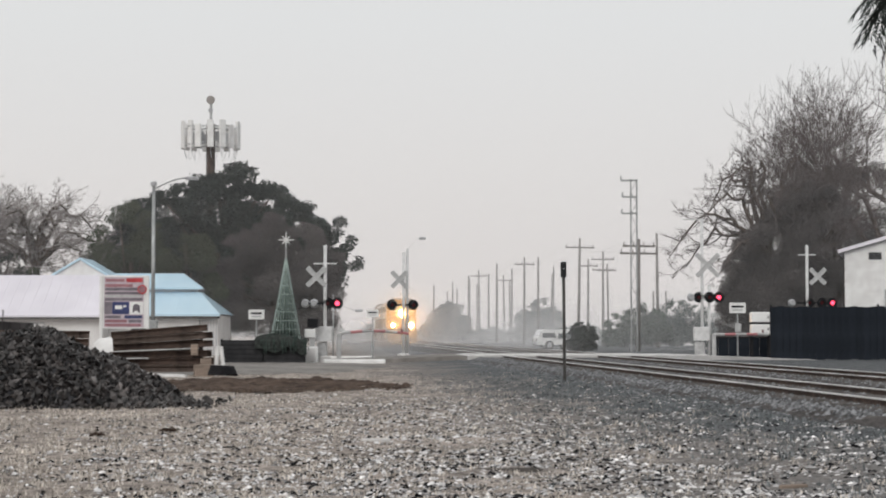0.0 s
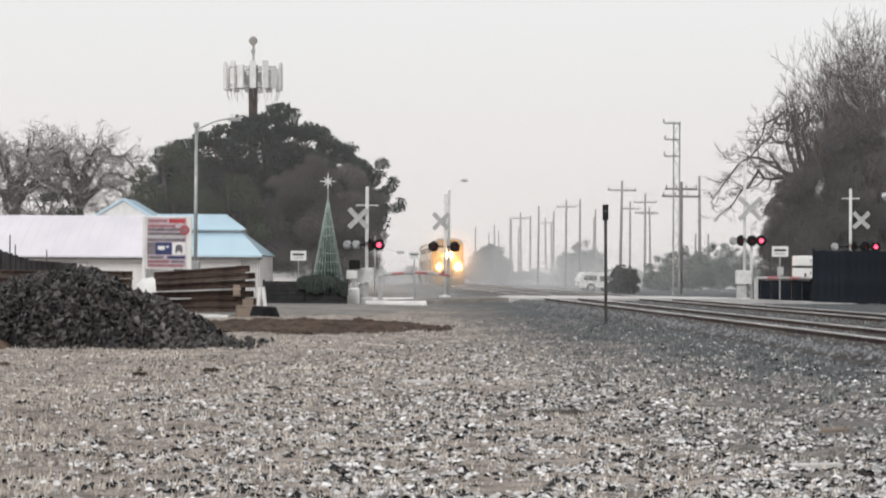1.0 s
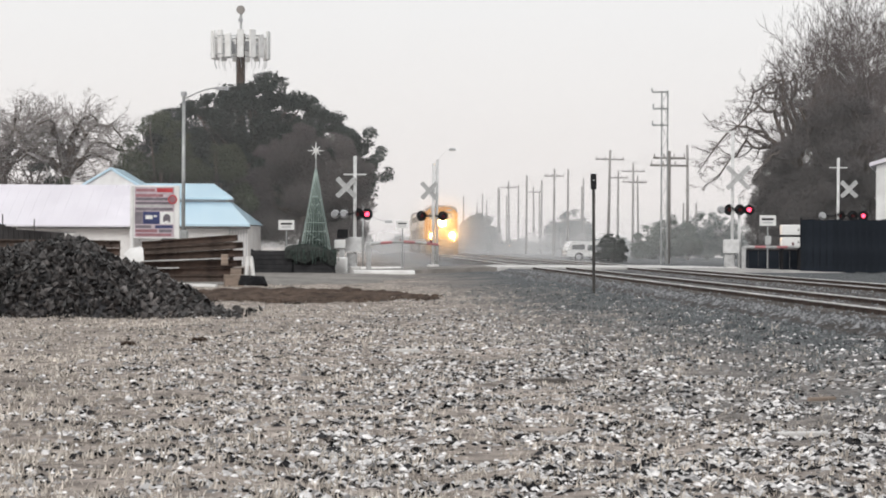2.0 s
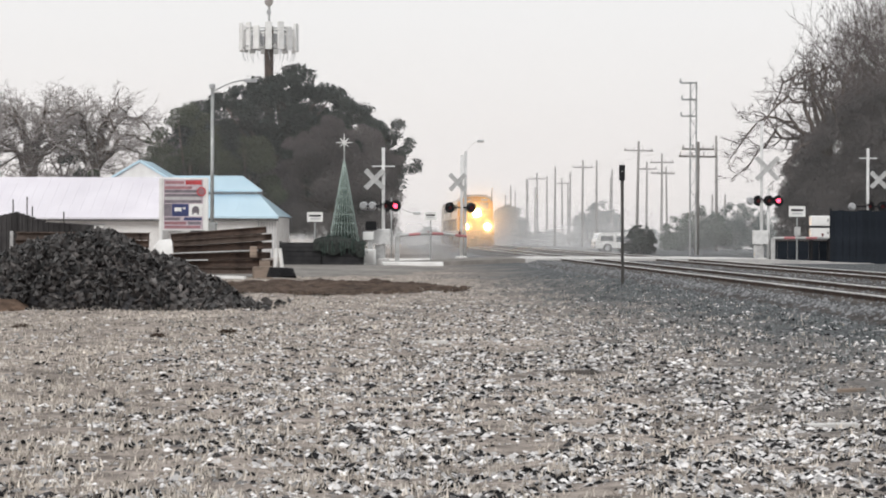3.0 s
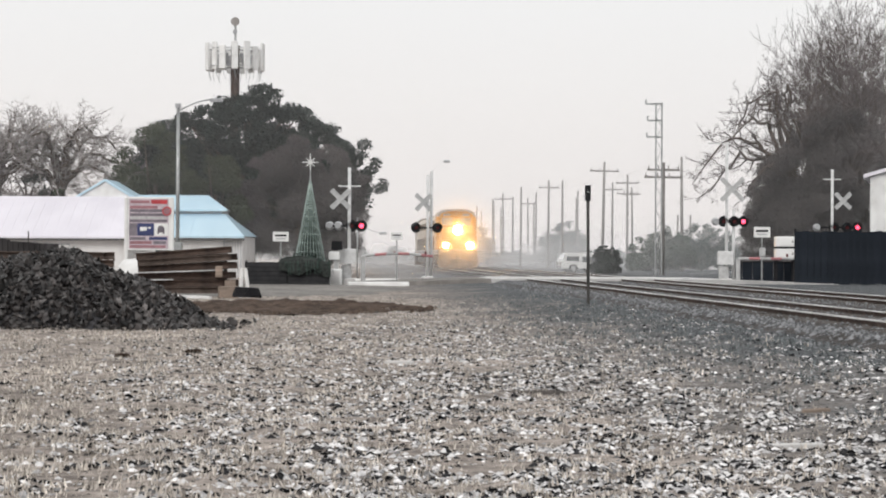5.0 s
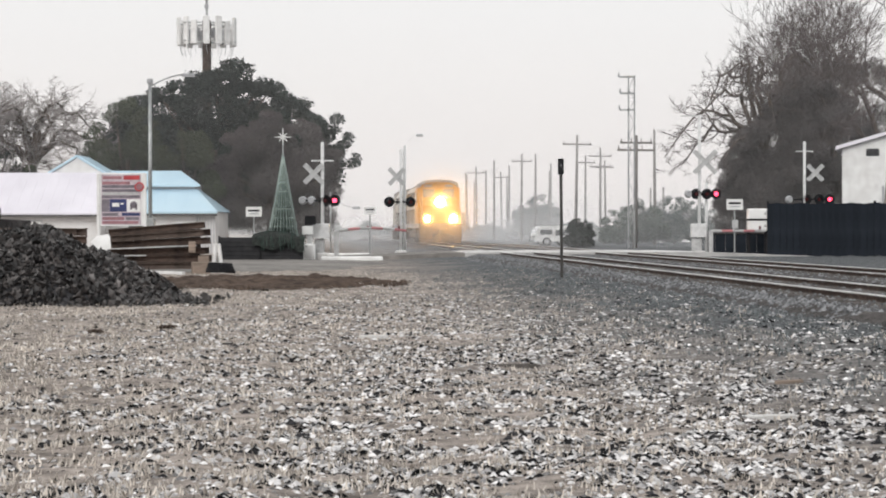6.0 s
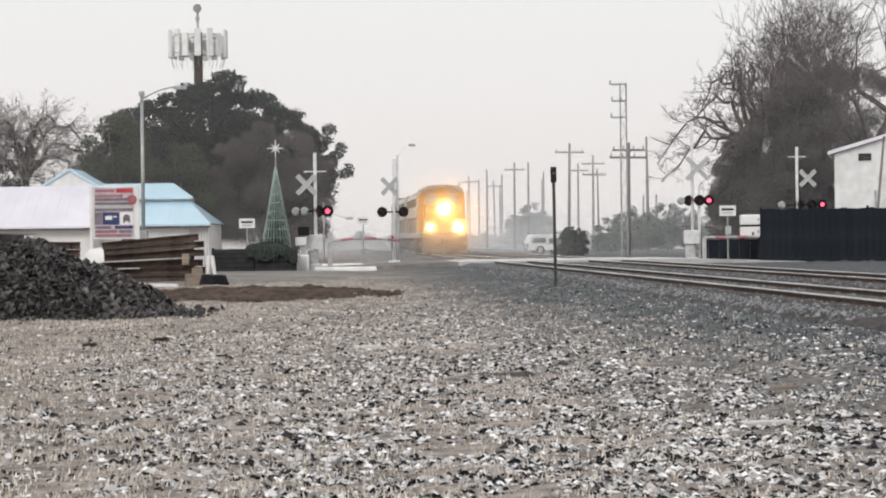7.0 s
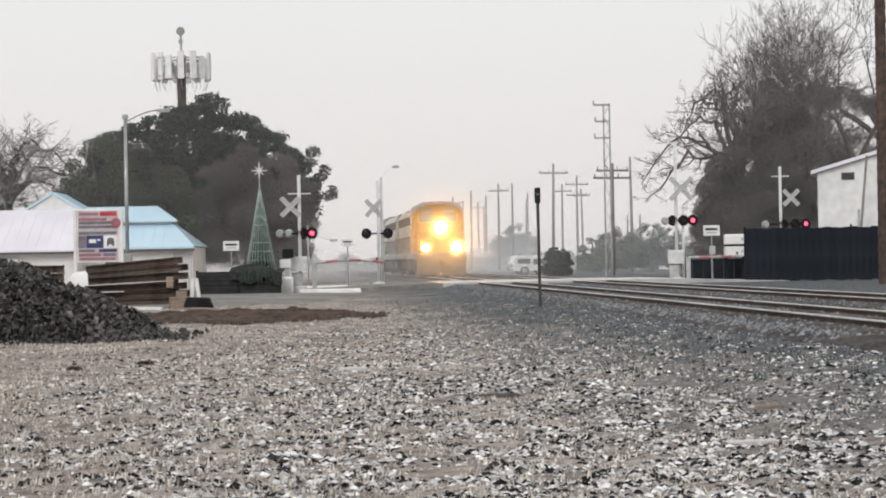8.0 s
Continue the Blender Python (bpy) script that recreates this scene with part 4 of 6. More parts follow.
# ---- buildings ----
def roof_sheet(s, x0, x1, y0, z0, y1, z1, thick=0.12):
    """A sloping roof slab from the eave (y0, z0) to the ridge (y1, z1)."""
    return s.profile([(y0, z0 - thick), (y1, z1 - thick), (y1, z1), (y0, z0)], x0, x1)


def seams(parent, x0, x1, y0, z0, y1, z1, step, mat):
    n = int((x1 - x0) / step)
    me = Shape().profile([(y0, z0), (y1, z1), (y1, z1 + 0.02), (y0, z0 + 0.02)], -0.025, 0.025).mesh("roof_seam", mat)
    for i in range(n + 1):
        part("roof_seam", me, mat, parent, at=pose(x0 + 0.05 + i * step, 0, 0))


def build_sheds():
    """Long white shed with a lilac metal roof, a small gable behind, and a two-tier blue-roofed wing."""
    t = thing("metal_shed", pose(-30, 108, 0), "long white shed with a pale lilac metal roof", "building")
    part("wall", Shape().box(-16, 0.4, -0.2, 10.6, 8, 2.2), M_WALL, t)
    r = Shape()
    roof_sheet(r, -16.5, 11.0, 0, 2.3, 4.5, 4.7)
    part("roof", r, M_ROOF_L, t)
    part("roof", roof_sheet(Shape(), -16.5, 11.0, 9, 2.3, 4.5, 4.7), M_ROOF_L, t)
    seams(t, -16.4, 10.9, 0, 2.3, 4.5, 4.7, 0.62, M_ROOF_L)
    # The eave's shadow line is put into the gutter's dark colour.
    part("gutter", Shape().box(-16.5, -0.12, 2.08, 11.0, 0.0, 2.2, 0.02), M_ENGINE_DARK, t, "gutter under the eave, dark with the eave's painted shadow")
    for x in (-9.5, -4.2, 1.0, 6.2):
        d = part("roller_door", Shape().box(x - 1.3, 0.34, 0, x + 1.3, 0.4, 1.9), M_GREY, t, "pale grey roller door")
        for k in range(6):
            part("door_slat", Shape().box(x - 1.28, 0.31, 0.1 + k * 0.3, x + 1.28, 0.34, 0.34 + k * 0.3, 0.01), M_WHITE, d)
    g = thing("roof_gable", pose(-21.4, 113.1, 0), "small white cross gable rising above the shed roof", "building")
    part("wall", Shape().section([(-2.1, 2.4), (2.1, 2.4), (2.1, 4.35), (0, 5.6), (-2.1, 4.35)], 0, 4), M_WHITE, g)
    for sx in (-1, 1):
        roof = Shape().section([(0, 5.62), (0, 5.76), (sx * 2.4, 4.33), (sx * 2.4, 4.19)], -0.12, 4.2)
        part("roof", roof, M_ROOF_B, g)
    w = thing("blue_roofed_shed", pose(-18, 111, 0), "white shed with a two-tier pale blue metal roof", "building")
    part("wall", Shape().box(-2.0, 0.4, -0.2, 4.95, 7, 2.35), M_WALL, w)
    part("lower_roof", Shape().add([(-2.6, 0, 2.4), (5.1, 0, 2.4), (3.55, 3.2, 3.75), (-2.6, 3.2, 3.75), (-2.6, 0, 2.28), (5.1, 0, 2.28), (3.55, 3.2, 3.6), (-2.6, 3.2, 3.6)],
         [(0, 1, 2, 3), (7, 6, 5, 4), (0, 4, 5, 1), (1, 5, 6, 2), (2, 6, 7, 3), (3, 7, 4, 0)]), M_ROOF_B, w)
    part("hip", Shape().add([(5.1, 0, 2.4), (5.1, 7.5, 2.4), (3.55, 4.5, 3.75), (3.55, 3.2, 3.75)], [(0, 1, 2, 3)]), M_ROOF_B, w)
    # Grey instead of white: the upper roof's shade is put into the wall.
    part("upper_wall", Shape().box(-1.6, 3.2, 2.2, 3.4, 7.5, 4.05), M_GREY, w, "band of wall between the roofs, shade painted in grey")
    part("upper_roof", Shape().add([(-2.0, 2.9, 4.02), (3.75, 2.9, 4.02), (2.3, 5.2, 4.92), (-2.0, 5.2, 4.92), (-2.0, 2.9, 3.9), (3.75, 2.9, 3.9), (2.3, 5.2, 4.77), (-2.0, 5.2, 4.77)],
         [(0, 1, 2, 3), (7, 6, 5, 4), (0, 4, 5, 1), (1, 5, 6, 2), (2, 6, 7, 3), (3, 7, 4, 0)]), M_ROOF_B, w)
    seams(w, -2.5, 3.5, 0, 2.4, 3.2, 3.75, 0.62, M_ROOF_B)
    seams(w, -1.9, 2.2, 2.9, 4.02, 5.2, 4.92, 0.62, M_ROOF_B)
    # Dark here too, painting the shadow line below the blue roof.
    part("gutter", Shape().box(-2.6, -0.1, 2.14, 5.1, 0.0, 2.28, 0.02), M_ENGINE_DARK, w, "gutter under the eave, dark with the eave's painted shadow")
    for x in (0.4, 3.0):
        win = part("window", Shape().box(x - 0.6, 0.36, 0.9, x + 0.6, 0.42, 1.8), M_WHITE, w)
        part("pane", Shape().box(x - 0.5, 0.33, 1.0, x + 0.5, 0.36, 1.7), M_GLASS, win)
    part("downpipe", Shape().tube((3.9, 0.33, 0), (3.9, 0.33, 2.3), 0.05, n=8), M_GREY, w)
    for k in range(6):
        part("wall_rib", Shape().box(4.02 + k * 0.16, 0.365, 0.0, 4.09 + k * 0.16, 0.4, 2.12), M_GREY, w)


build_sheds()


def build_barn():
    b = thing("white_barn", pose(22.2, 106, 0, 0, 0, -14), "white barn with a shallow gable roof behind the fence", "building")
    part("wall", Shape().section([(0, -0.2), (14, -0.2), (14, 5.75), (7, 7.75), (0, 5.75)], 0, 12), M_WHITE, b)
    for pts in ([(7, 7.8), (7, 8.0), (-0.35, 5.9), (-0.35, 5.7)], [(7, 7.8), (7, 8.0), (14.35, 5.9), (14.35, 5.7)]):
        part("roof", Shape().section(pts, -0.3, 12.3), M_ROOF_L, b)
    part("vent", Shape().box(1.3, -0.06, 5.35, 2.0, 0.02, 5.75), M_BLACK, b, "small dark gable vent")
    for x in (2.2, 3.6, 5.3):
        part("batten", Shape().box(x - 0.06, -0.08, 2.4, x + 0.06, 0, 3.9 + 0.2 * math.sin(x * 5)), M_GREY, b)
    for i in range(12):
        z = 0.3 + i * 0.45
        part("siding_board", Shape().box(0.03, -0.025, z, 13.97, 0.0, z + 0.43), M_WHITE, b)
    p = thing("leaning_pole", pose(23.75, 103.6, -0.1, 0, 5.5, 0), "dark timber pole leaning beside the barn", "pole")
    part("shaft", Shape().tube((0, 0, 0), (0, 0, 6.7), 0.09, 0.06, n=8), M_POLE, p)
    d = thing("distant_warehouse", pose(22.5, 205, 0), "low pale warehouse in the haze", "building")
    part("wall", Shape().box(0, 0, -0.2, 4.2, 10, 2.7), M_WALL, d)
    part("roof", Shape().section([(-0.2, 2.7), (4.4, 2.7), (4.4, 2.8), (2.1, 3.2), (-0.2, 2.8)], -0.3, 10.3), M_ROOF_L, d)
    part("door", Shape().box(1.2, -0.06, 0, 3.0, 0, 2.1), M_GREY, d)


build_barn()


def build_fence():
    """Dark steel fence in upright sheets, a tall run and a lower one."""
    t = thing("steel_fence", pose(15.05, 88.2, 0, 0, 0, -14), "tall dark navy sheet-steel fence beside the tracks", "fence")
    sheet = Shape()
    sheet.section([(0, 0.1), (0.1, 0.1), (0.1, 2.5), (0, 2.5)], 0.02, 0.1)
    sheet.section([(0.1, 0.1), (0.22, 0.1), (0.22, 2.5), (0.1, 2.5)], 0.0, 0.1)
    sheet.section([(0.22, 0.1), (0.3, 0.1), (0.3, 2.5), (0.22, 2.5)], 0.02, 0.1)
    me = sheet.mesh("sheet", M_NAVY)
    for i in range(48):
        part("sheet", me, M_NAVY, t, at=pose(i * 0.3, 0, 0.03 * math.sin(i * 1.7)))
    for i in range(7):
        part("fence_post", Shape().box(i * 2.4 - 0.05, 0.1, -0.2, i * 2.4 + 0.05, 0.22, 2.62), M_BLACK, t)
    part("top_rail", Shape().box(0, 0.1, 2.4, 14.5, 0.16, 2.48), M_BLACK, t)
    low = thing("low_fence", pose(12.9, 93.5, 0, 0, 0, -4), "low dark panel fence behind the crossing gate", "fence")
    for i in range(6):
        part("fence_panel", Shape().box(i * 0.5, 0, 0.0, i * 0.5 + 0.48, 0.06, 1.05, 0.01), M_NAVY, low)
    part("top_rail", Shape().box(0, -0.03, 1.05, 3.0, 0.09, 1.12, 0.01), M_BLACK, low)


build_fence()


# ---- vehicles ----
def wheel_mesh(t, x, y, r, w):
    wh = part("wheel", Shape().tube((x - w / 2, y, r), (x + w / 2, y, r), r * 0.55, n=14), M_GREY, t)
    tyre = Shape()
    n = 18
    v = []
    for k in range(n):
        c, s = math.cos(2 * math.pi * k / n), math.sin(2 * math.pi * k / n)
        for rr, xx in ((r, -w / 2), (r, w / 2), (r * 0.6, w / 2), (r * 0.6, -w / 2)):
            v.append((x + xx, y + rr * c, r + rr * s))
    f = [(4 * k + j, 4 * ((k + 1) % n) + j, 4 * ((k + 1) % n) + (j + 1) % 4, 4 * k + (j + 1) % 4) for k in range(n) for j in range(4)]
    part("tyre", tyre.add(v, f), M_TYRE, wh)


def box_van(name, m, label, length=5.2, width=1.95, height=2.3, box_h=None, lamps=False):
    """A van or small lorry whose nose points to -y."""
    t = thing(name, m, label, "van")
    h = box_h or height
    part("body", Shape().profile([(1.5, 0.4), (length, 0.4), (length, h - 0.08), (length - 0.1, h), (1.45, h), (1.4, h - 0.1)], -width / 2, width / 2), M_WHITE, t)
    part("cab", Shape().profile([(0, 0.38), (1.5, 0.38), (1.5, height - 0.02), (0.5, height - 0.04), (0.28, height - 0.12), (0.1, 1.05), (0, 0.9)], -width / 2 + 0.03, width / 2 - 0.03), M_WHITE, t)
    part("windscreen", Shape().add([(-width * 0.42, 0.1, 1.08), (width * 0.42, 0.1, 1.08), (width * 0.4, 0.25, height - 0.15), (-width * 0.4, 0.25, height - 0.15)], [(0, 1, 2, 3)]), M_GLASS, t)
    for sx in (-1, 1):
        part("window_band", Shape().box(sx * width / 2 - 0.02, 1.65, h - 0.75, sx * width / 2 + 0.02, length - 0.5, h - 0.3), M_GLASS, t)
    part("bumper", Shape().box(-width / 2 + 0.05, -0.1, 0.35, width / 2 - 0.05, 0.08, 0.58, 0.03), M_GREY, t)
    for sx in (-1, 1):
        part("headlight", Shape().box(sx * width * 0.34 - 0.14, -0.05, 0.68, sx * width * 0.34 + 0.14, 0.02, 0.86, 0.02), M_CAR_LAMP if lamps else M_GLASS, t)
        part("side_window", Shape().box(sx * (width / 2 - 0.01) - 0.02, 0.4, 0.95, sx * (width / 2 - 0.01) + 0.02, 1.4, height - 0.3), M_GLASS, t)
        for y in (0.95, length - 1.0):
            wheel_mesh(t, sx * (width / 2 - 0.12), y, 0.36, 0.22)
    return t


def stacked_cabinets():
    t = thing("equipment_cabinet", pose(15.2, 92.0, 0), "two white steel cabinets stacked on a dark stand", "cabinet")
    for z in (1.25, 1.83):
        box = part("cabinet_box", Shape().box(-0.47, -0.3, z, 0.47, 0.3, z + 0.48, 0.04), M_GLOSS_WHITE, t)
        part("door", Shape().box(-0.42, -0.32, z + 0.05, 0.42, -0.3, z + 0.43, 0.006), M_GLOSS_WHITE, box)
        part("handle", Shape().box(0.3, -0.345, z + 0.18, 0.34, -0.32, z + 0.3), M_BLACK, box)
    part("shelf", Shape().box(-0.5, -0.32, 1.2, 0.5, 0.32, 1.25), M_BLACK, t)
    part("spacer", Shape().box(-0.45, -0.28, 1.73, 0.45, 0.28, 1.83), M_BLACK, t)
    for sx in (-0.42, 0.42):
        for sy in (-0.26, 0.26):
            part("leg", Shape().box(sx - 0.04, sy - 0.04, -0.05, sx + 0.04, sy + 0.04, 1.2), M_BLACK, t)


stacked_cabinets()
box_van("white_van", pose(7.25, 151, 0, 0, 0, -80), "low white van parked beyond the crossing", 3.5, 1.8, 1.62, 1.6)


# ---- yard: sign board, stacked beams, spoil heap, planters ----
def build_sign_board():
    t = thing("notice_board", pose(-10.8, 65, 0), "tall white-framed notice board with red and blue panels", "sign board")
    for x in (-0.83, 0.73):
        part("post", Shape().box(x, -0.06, -0.2, x + 0.12, 0.06, 3.25, 0.02), M_WHITE, t)
    part("board", Shape().box(-0.71, -0.03, 1.46, 0.73, 0.03, 3.25, 0.01), M_WHITE, t)
    part("print_panel", Shape().box(-0.67, -0.037, 1.5, 0.67, -0.03, 3.2), M_PANEL, t, "pinkish grey printed panel")
    part("header", Shape().box(-0.62, -0.043, 3.04, 0.03, -0.03, 3.14), M_BROWNISH, t)
    part("red_panel", Shape().box(0.08, -0.045, 3.02, 0.63, -0.03, 3.16), M_RED, t)
    for z0, z1, x0, x1, m in ((2.86, 2.96, -0.64, 0.3, M_BROWNISH), (2.74, 2.84, -0.64, 0.63, M_DIM), (2.61, 2.7, -0.64, 0.63, M_DIM), (2.51, 2.59, -0.64, 0.56, M_FADED), (2.4, 2.49, -0.64, 0.63, M_DIM),
                              (1.8, 1.9, -0.64, -0.1, M_DIM), (1.8, 1.9, 0.02, 0.63, M_BLUE), (1.66, 1.76, -0.64, 0.1, M_BROWNISH), (1.66, 1.76, 0.16, 0.6, M_DIM), (1.53, 1.62, -0.64, 0.58, M_BROWNISH)):
        part("text_line", Shape().box(x0, -0.043, z0, x1, -0.03, z1), m, t)
    part("grey_panel", Shape().box(-0.66, -0.043, 1.94, -0.4, -0.03, 2.36), M_DIM, t)
    part("blue_panel", Shape().box(-0.39, -0.043, 1.94, 0.18, -0.03, 2.36), M_BLUE, t)
    part("figure_mark", Shape().box(-0.3, -0.05, 2.11, -0.06, -0.043, 2.24), M_WHITE, t)
    part("figure_mark", Shape().box(-0.02, -0.05, 2.18, 0.08, -0.043, 2.24), M_WHITE, t)
    part("white_panel", Shape().box(0.19, -0.042, 1.94, 0.66, -0.037, 2.36), M_WHITE, t)
    part("emblem", Shape().tube((0.42, -0.05, 2.17), (0.42, -0.03, 2.17), 0.12, n=16).box(0.3, -0.05, 2.0, 0.36, -0.03, 2.17).box(0.48, -0.05, 2.0, 0.54, -0.03, 2.17), M_DIM, t)
    part("round_badge", Shape().tube((0.62, -0.065, 2.78), (0.62, -0.05, 2.78), 0.16, n=18), M_RED, t)
    part("round_badge_face", Shape().tube((0.62, -0.075, 2.78), (0.62, -0.065, 2.78), 0.12, n=18), M_BROWNISH, t)
    b = thing("white_sack", pose(-10.75, 62.2, 0), "bulging white bulk sack under the notice board", "sack")
    s = Shape()
    n = 14
    rings = [(0.0, 0.4), (0.2, 0.52), (0.6, 0.56), (0.95, 0.5), (1.12, 0.34), (1.18, 0.05)]
    for k, (z, r) in enumerate(rings):
        for i in range(n):
            a = 2 * math.pi * i / n
            q = r * (1 + 0.12 * math.sin(3 * a + k) + 0.08 * math.cos(2 * a))
            s.v.append((q * math.cos(a), q * math.sin(a), z))
    s.f = [(k * n + i, k * n + (i + 1) % n, (k + 1) * n + (i + 1) % n, (k + 1) * n + i) for k in range(len(rings) - 1) for i in range(n)] + [tuple(range((len(rings) - 1) * n, len(rings) * n))]
    part("sack_body", s, M_WHITE, b, smooth=True)


M_PANEL = material("pinkish_print", (0.5, 0.43, 0.46), (0.4, 0.33, 0.37), 0.7, scale=9)
M_DIM = material("faded_print", (0.2, 0.175, 0.2), (0.13, 0.115, 0.135), 0.7, scale=12)
M_BROWNISH = material("faded_red_print", (0.36, 0.17, 0.19), (0.24, 0.12, 0.14), 0.7, scale=12)
build_sign_board()


def build_beams():
    """A stack of rusty I-beams and timbers on bearers, ends uneven."""
    t = thing("beam_stack", pose(-8.7, 60, 0, 0, 0, 6), "stack of rusty steel beams on timber bearers", "stacked beams")
    rnd = random.Random(4)
    for x in (-1.1, 1.15):
        part("bearer", Shape().box(x - 0.12, -0.7, -0.05, x + 0.12, 0.7, 0.1, 0.02), M_TIE, t)
    rows = [(0.1, 0.2, 3), (0.31, 0.4, 3), (0.52, 1.0, 3), (0.745, 2.7, 3), (0.945, 3.8, 3), (1.14, 4.7, 2)]
    h = 0.2
    for k, (z, tilt, n) in enumerate(rows):
        for i in range(n):
            y = -0.6 + i * 0.44 + rnd.uniform(-0.05, 0.05)
            o, l = rnd.uniform(-0.1, 0.1), rnd.uniform(2.75, 3.1)
            s = Shape().profile([(-0.1, 0), (0.1, 0), (0.1, 0.025), (0.012, 0.025), (0.012, h - 0.025), (0.1, h - 0.025), (0.1, h), (-0.1, h), (-0.1, h - 0.025), (-0.012, h - 0.025), (-0.012, 0.025), (-0.1, 0.025)], 0, l)
            part("beam", s, M_RUST if (k + i) % 4 else M_OLD_RUST, t, at=pose(-1.55 + o, y, z, 0, -tilt, rnd.uniform(-0.6, 0.6)))
    # Dark wedges added between the rows, standing in for shade in the gaps.
    for (za, ta, _), (zb, tb, _) in zip(rows, rows[1:]):
        gap = zb - za - h
        wide = gap + 2.7 * (math.sin(radians(tb)) - math.sin(radians(ta)))
        part("packing", Shape().section([(0.03, 0.002 - gap), (2.7, 0.002 - wide), (2.7, -0.004), (0.03, -0.004)], -0.5, 0.35), M_TIE, t, "dark fill for the shaded gaps between the beams", at=pose(-1.5, 0, zb, 0, -tb, 0))
    # Two pale strips added to paint the bright highlights along the beams.
    for x0, length, z, tilt, y in ((-1.5, 2.6, 0.72, 2.2, -0.78), (-1.55, 1.1, 0.5, 0.8, -0.8)):
        part("highlight_strip", Shape().box(0, -0.05, 0, length, 0.05, 0.035, 0.008), M_FADED, t, "pale strip for a highlight along the beams", at=pose(x0, y, z, 0, -tilt, 0))
    for x, z, w in ((0.95, 0.62, 0.11), (1.3, 0.18, 0.17)):
        part("end_block", Shape().box(x - w, -0.92, z, x + w, -0.72, z + 0.34, 0.02), M_WOOD, t, "sawn block wedged at the end")
    for i, (x, tilt) in enumerate(((1.62, 4), (1.9, -7))):
        p = thing("white_pipe", pose(-8.7 + x + 0.05, 59.4, -0.05, 0, tilt, 0), "white plastic pipe leaning at the beam stack's end", "pipe")
        part("pipe_length", Shape().tube((0, 0, 0), (0, 0, 0.95), 0.06, n=10), M_WHITE, p)
    block = thing("timber_block", pose(-7.32, 58.7, 0, 0, 0, 14), "pale sawn timber block beside the beams", "timber")
    part("block", Shape().box(-0.28, -0.2, -0.02, 0.28, 0.2, 0.34, 0.02), M_WOOD, block)
    for x, y, l, a in ((-8.4, 56.8, 0.95, 4), (-7.8, 56.2, 0.6, -9), (-8.9, 57.4, 0.5, 20)):
        p = thing("white_board", pose(x, y, 0.02, 0, 2, a), "white painted board lying on the ground", "board")
        part("plank", Shape().box(-l / 2, -0.12, 0, l / 2, 0.12, 0.08, 0.01), M_WHITE, p)
    n = thing("black_hose", pose(-6.6, 57.5, 0), "black coiled hose at the end of the stack", "hose")
    s = Shape()
    s.path([(0.42 * math.cos(k * 0.5) * (1 - 0.004 * k), 0.42 * math.sin(k * 0.5), 0.05 + 0.0045 * k) for k in range(60)], 0.045, 6)
    part("coil", s, M_BLACK, n)


M_OLD_RUST = material("old_rusty_steel", (0.13, 0.1, 0.086), (0.075, 0.058, 0.05), 0.75, metal=0.15, scale=4, bump=0.01, gloss=0.2)
M_WOOD = material("sawn_wood", (0.27, 0.21, 0.17), (0.19, 0.15, 0.12), 0.85, scale=3, stretch=(1, 5, 5))
build_beams()


def heap_height(x, y):
    """Profile of the spoil heap, about its own centre."""
    main = 1.42 * max(0.0, 1 - (abs(x) / (3.1 if x > 0 else 3.9)) ** 1.25 - (y / 2.6) ** 2) ** 0.9
    tail = 0.22 * max(0.0, 1 - ((x - 2.3) / 1.1) ** 2 - ((y + 0.9) / 1.3) ** 2)
    return max(main, tail) + 0.13 * noise.noise((x * 1.4, y * 1.4, 0)) * (main > 0.1)


def build_heap():
    t = thing("spoil_heap", pose(-7.75, 36.0, 0), "heap of dark broken asphalt and soil on the field", "heap")
    nx, ny = 70, 44
    pts = []
    for j in range(ny + 1):
        for i in range(nx + 1):
            x, y = -4.2 + 8.0 * i / nx, -3.0 + 6.0 * j / ny
            pts.append((x, y, heap_height(x, y) - 0.1 + 0.05 * noise.noise((x * 5, y * 5, 2))))
    f = [(j * (nx + 1) + i, j * (nx + 1) + i + 1, (j + 1) * (nx + 1) + i + 1, (j + 1) * (nx + 1) + i) for j in range(ny) for i in range(nx)]
    part("core", Shape().add(pts, f), M_CLOD, t)
    rnd = random.Random(8)
    r = np.random.default_rng(8)
    v, q = [], []
    for _ in range(24000):
        x, y = rnd.uniform(-3.9, 3.7), rnd.uniform(-3.0, 1.4)
        h = heap_height(x, y)
        if h < 0.05 and rnd.random() < 0.95:
            continue
        s = rnd.choice((0.025, 0.032, 0.042, 0.056, 0.078)) * rnd.uniform(0.7, 1.35)
        base = len(v)
        jit = r.uniform(0.55, 1.25, (6, 1)) * s
        corner = np.array([(1.25, 0, 0), (0, 0.95, 0), (-1.2, 0.1, 0), (0, -0.9, 0), (0.2, 0, 0.55), (0, 0.2, -0.5)]) * jit
        rot = np.array(Euler((rnd.gauss(0, 1.0), rnd.gauss(0, 1.0), rnd.uniform(0, 6))).to_matrix())
        v += [tuple(c) for c in corner @ rot.T + np.array((x, y, max(h - 0.1, -0.02) + s * rnd.uniform(0.1, 0.9)))]
        q += [(base + a, base + b, base + c) for a, b, c in ((0, 1, 4), (1, 2, 4), (2, 3, 4), (3, 0, 4), (1, 0, 5), (2, 1, 5), (3, 2, 5), (0, 3, 5))]
    ob = part("rubble", arrays("rubble", np.array(v), np.array(q), M_PILE), M_PILE, t, "loose black lumps")
    tagged(ob, kind="stuff")


build_heap()


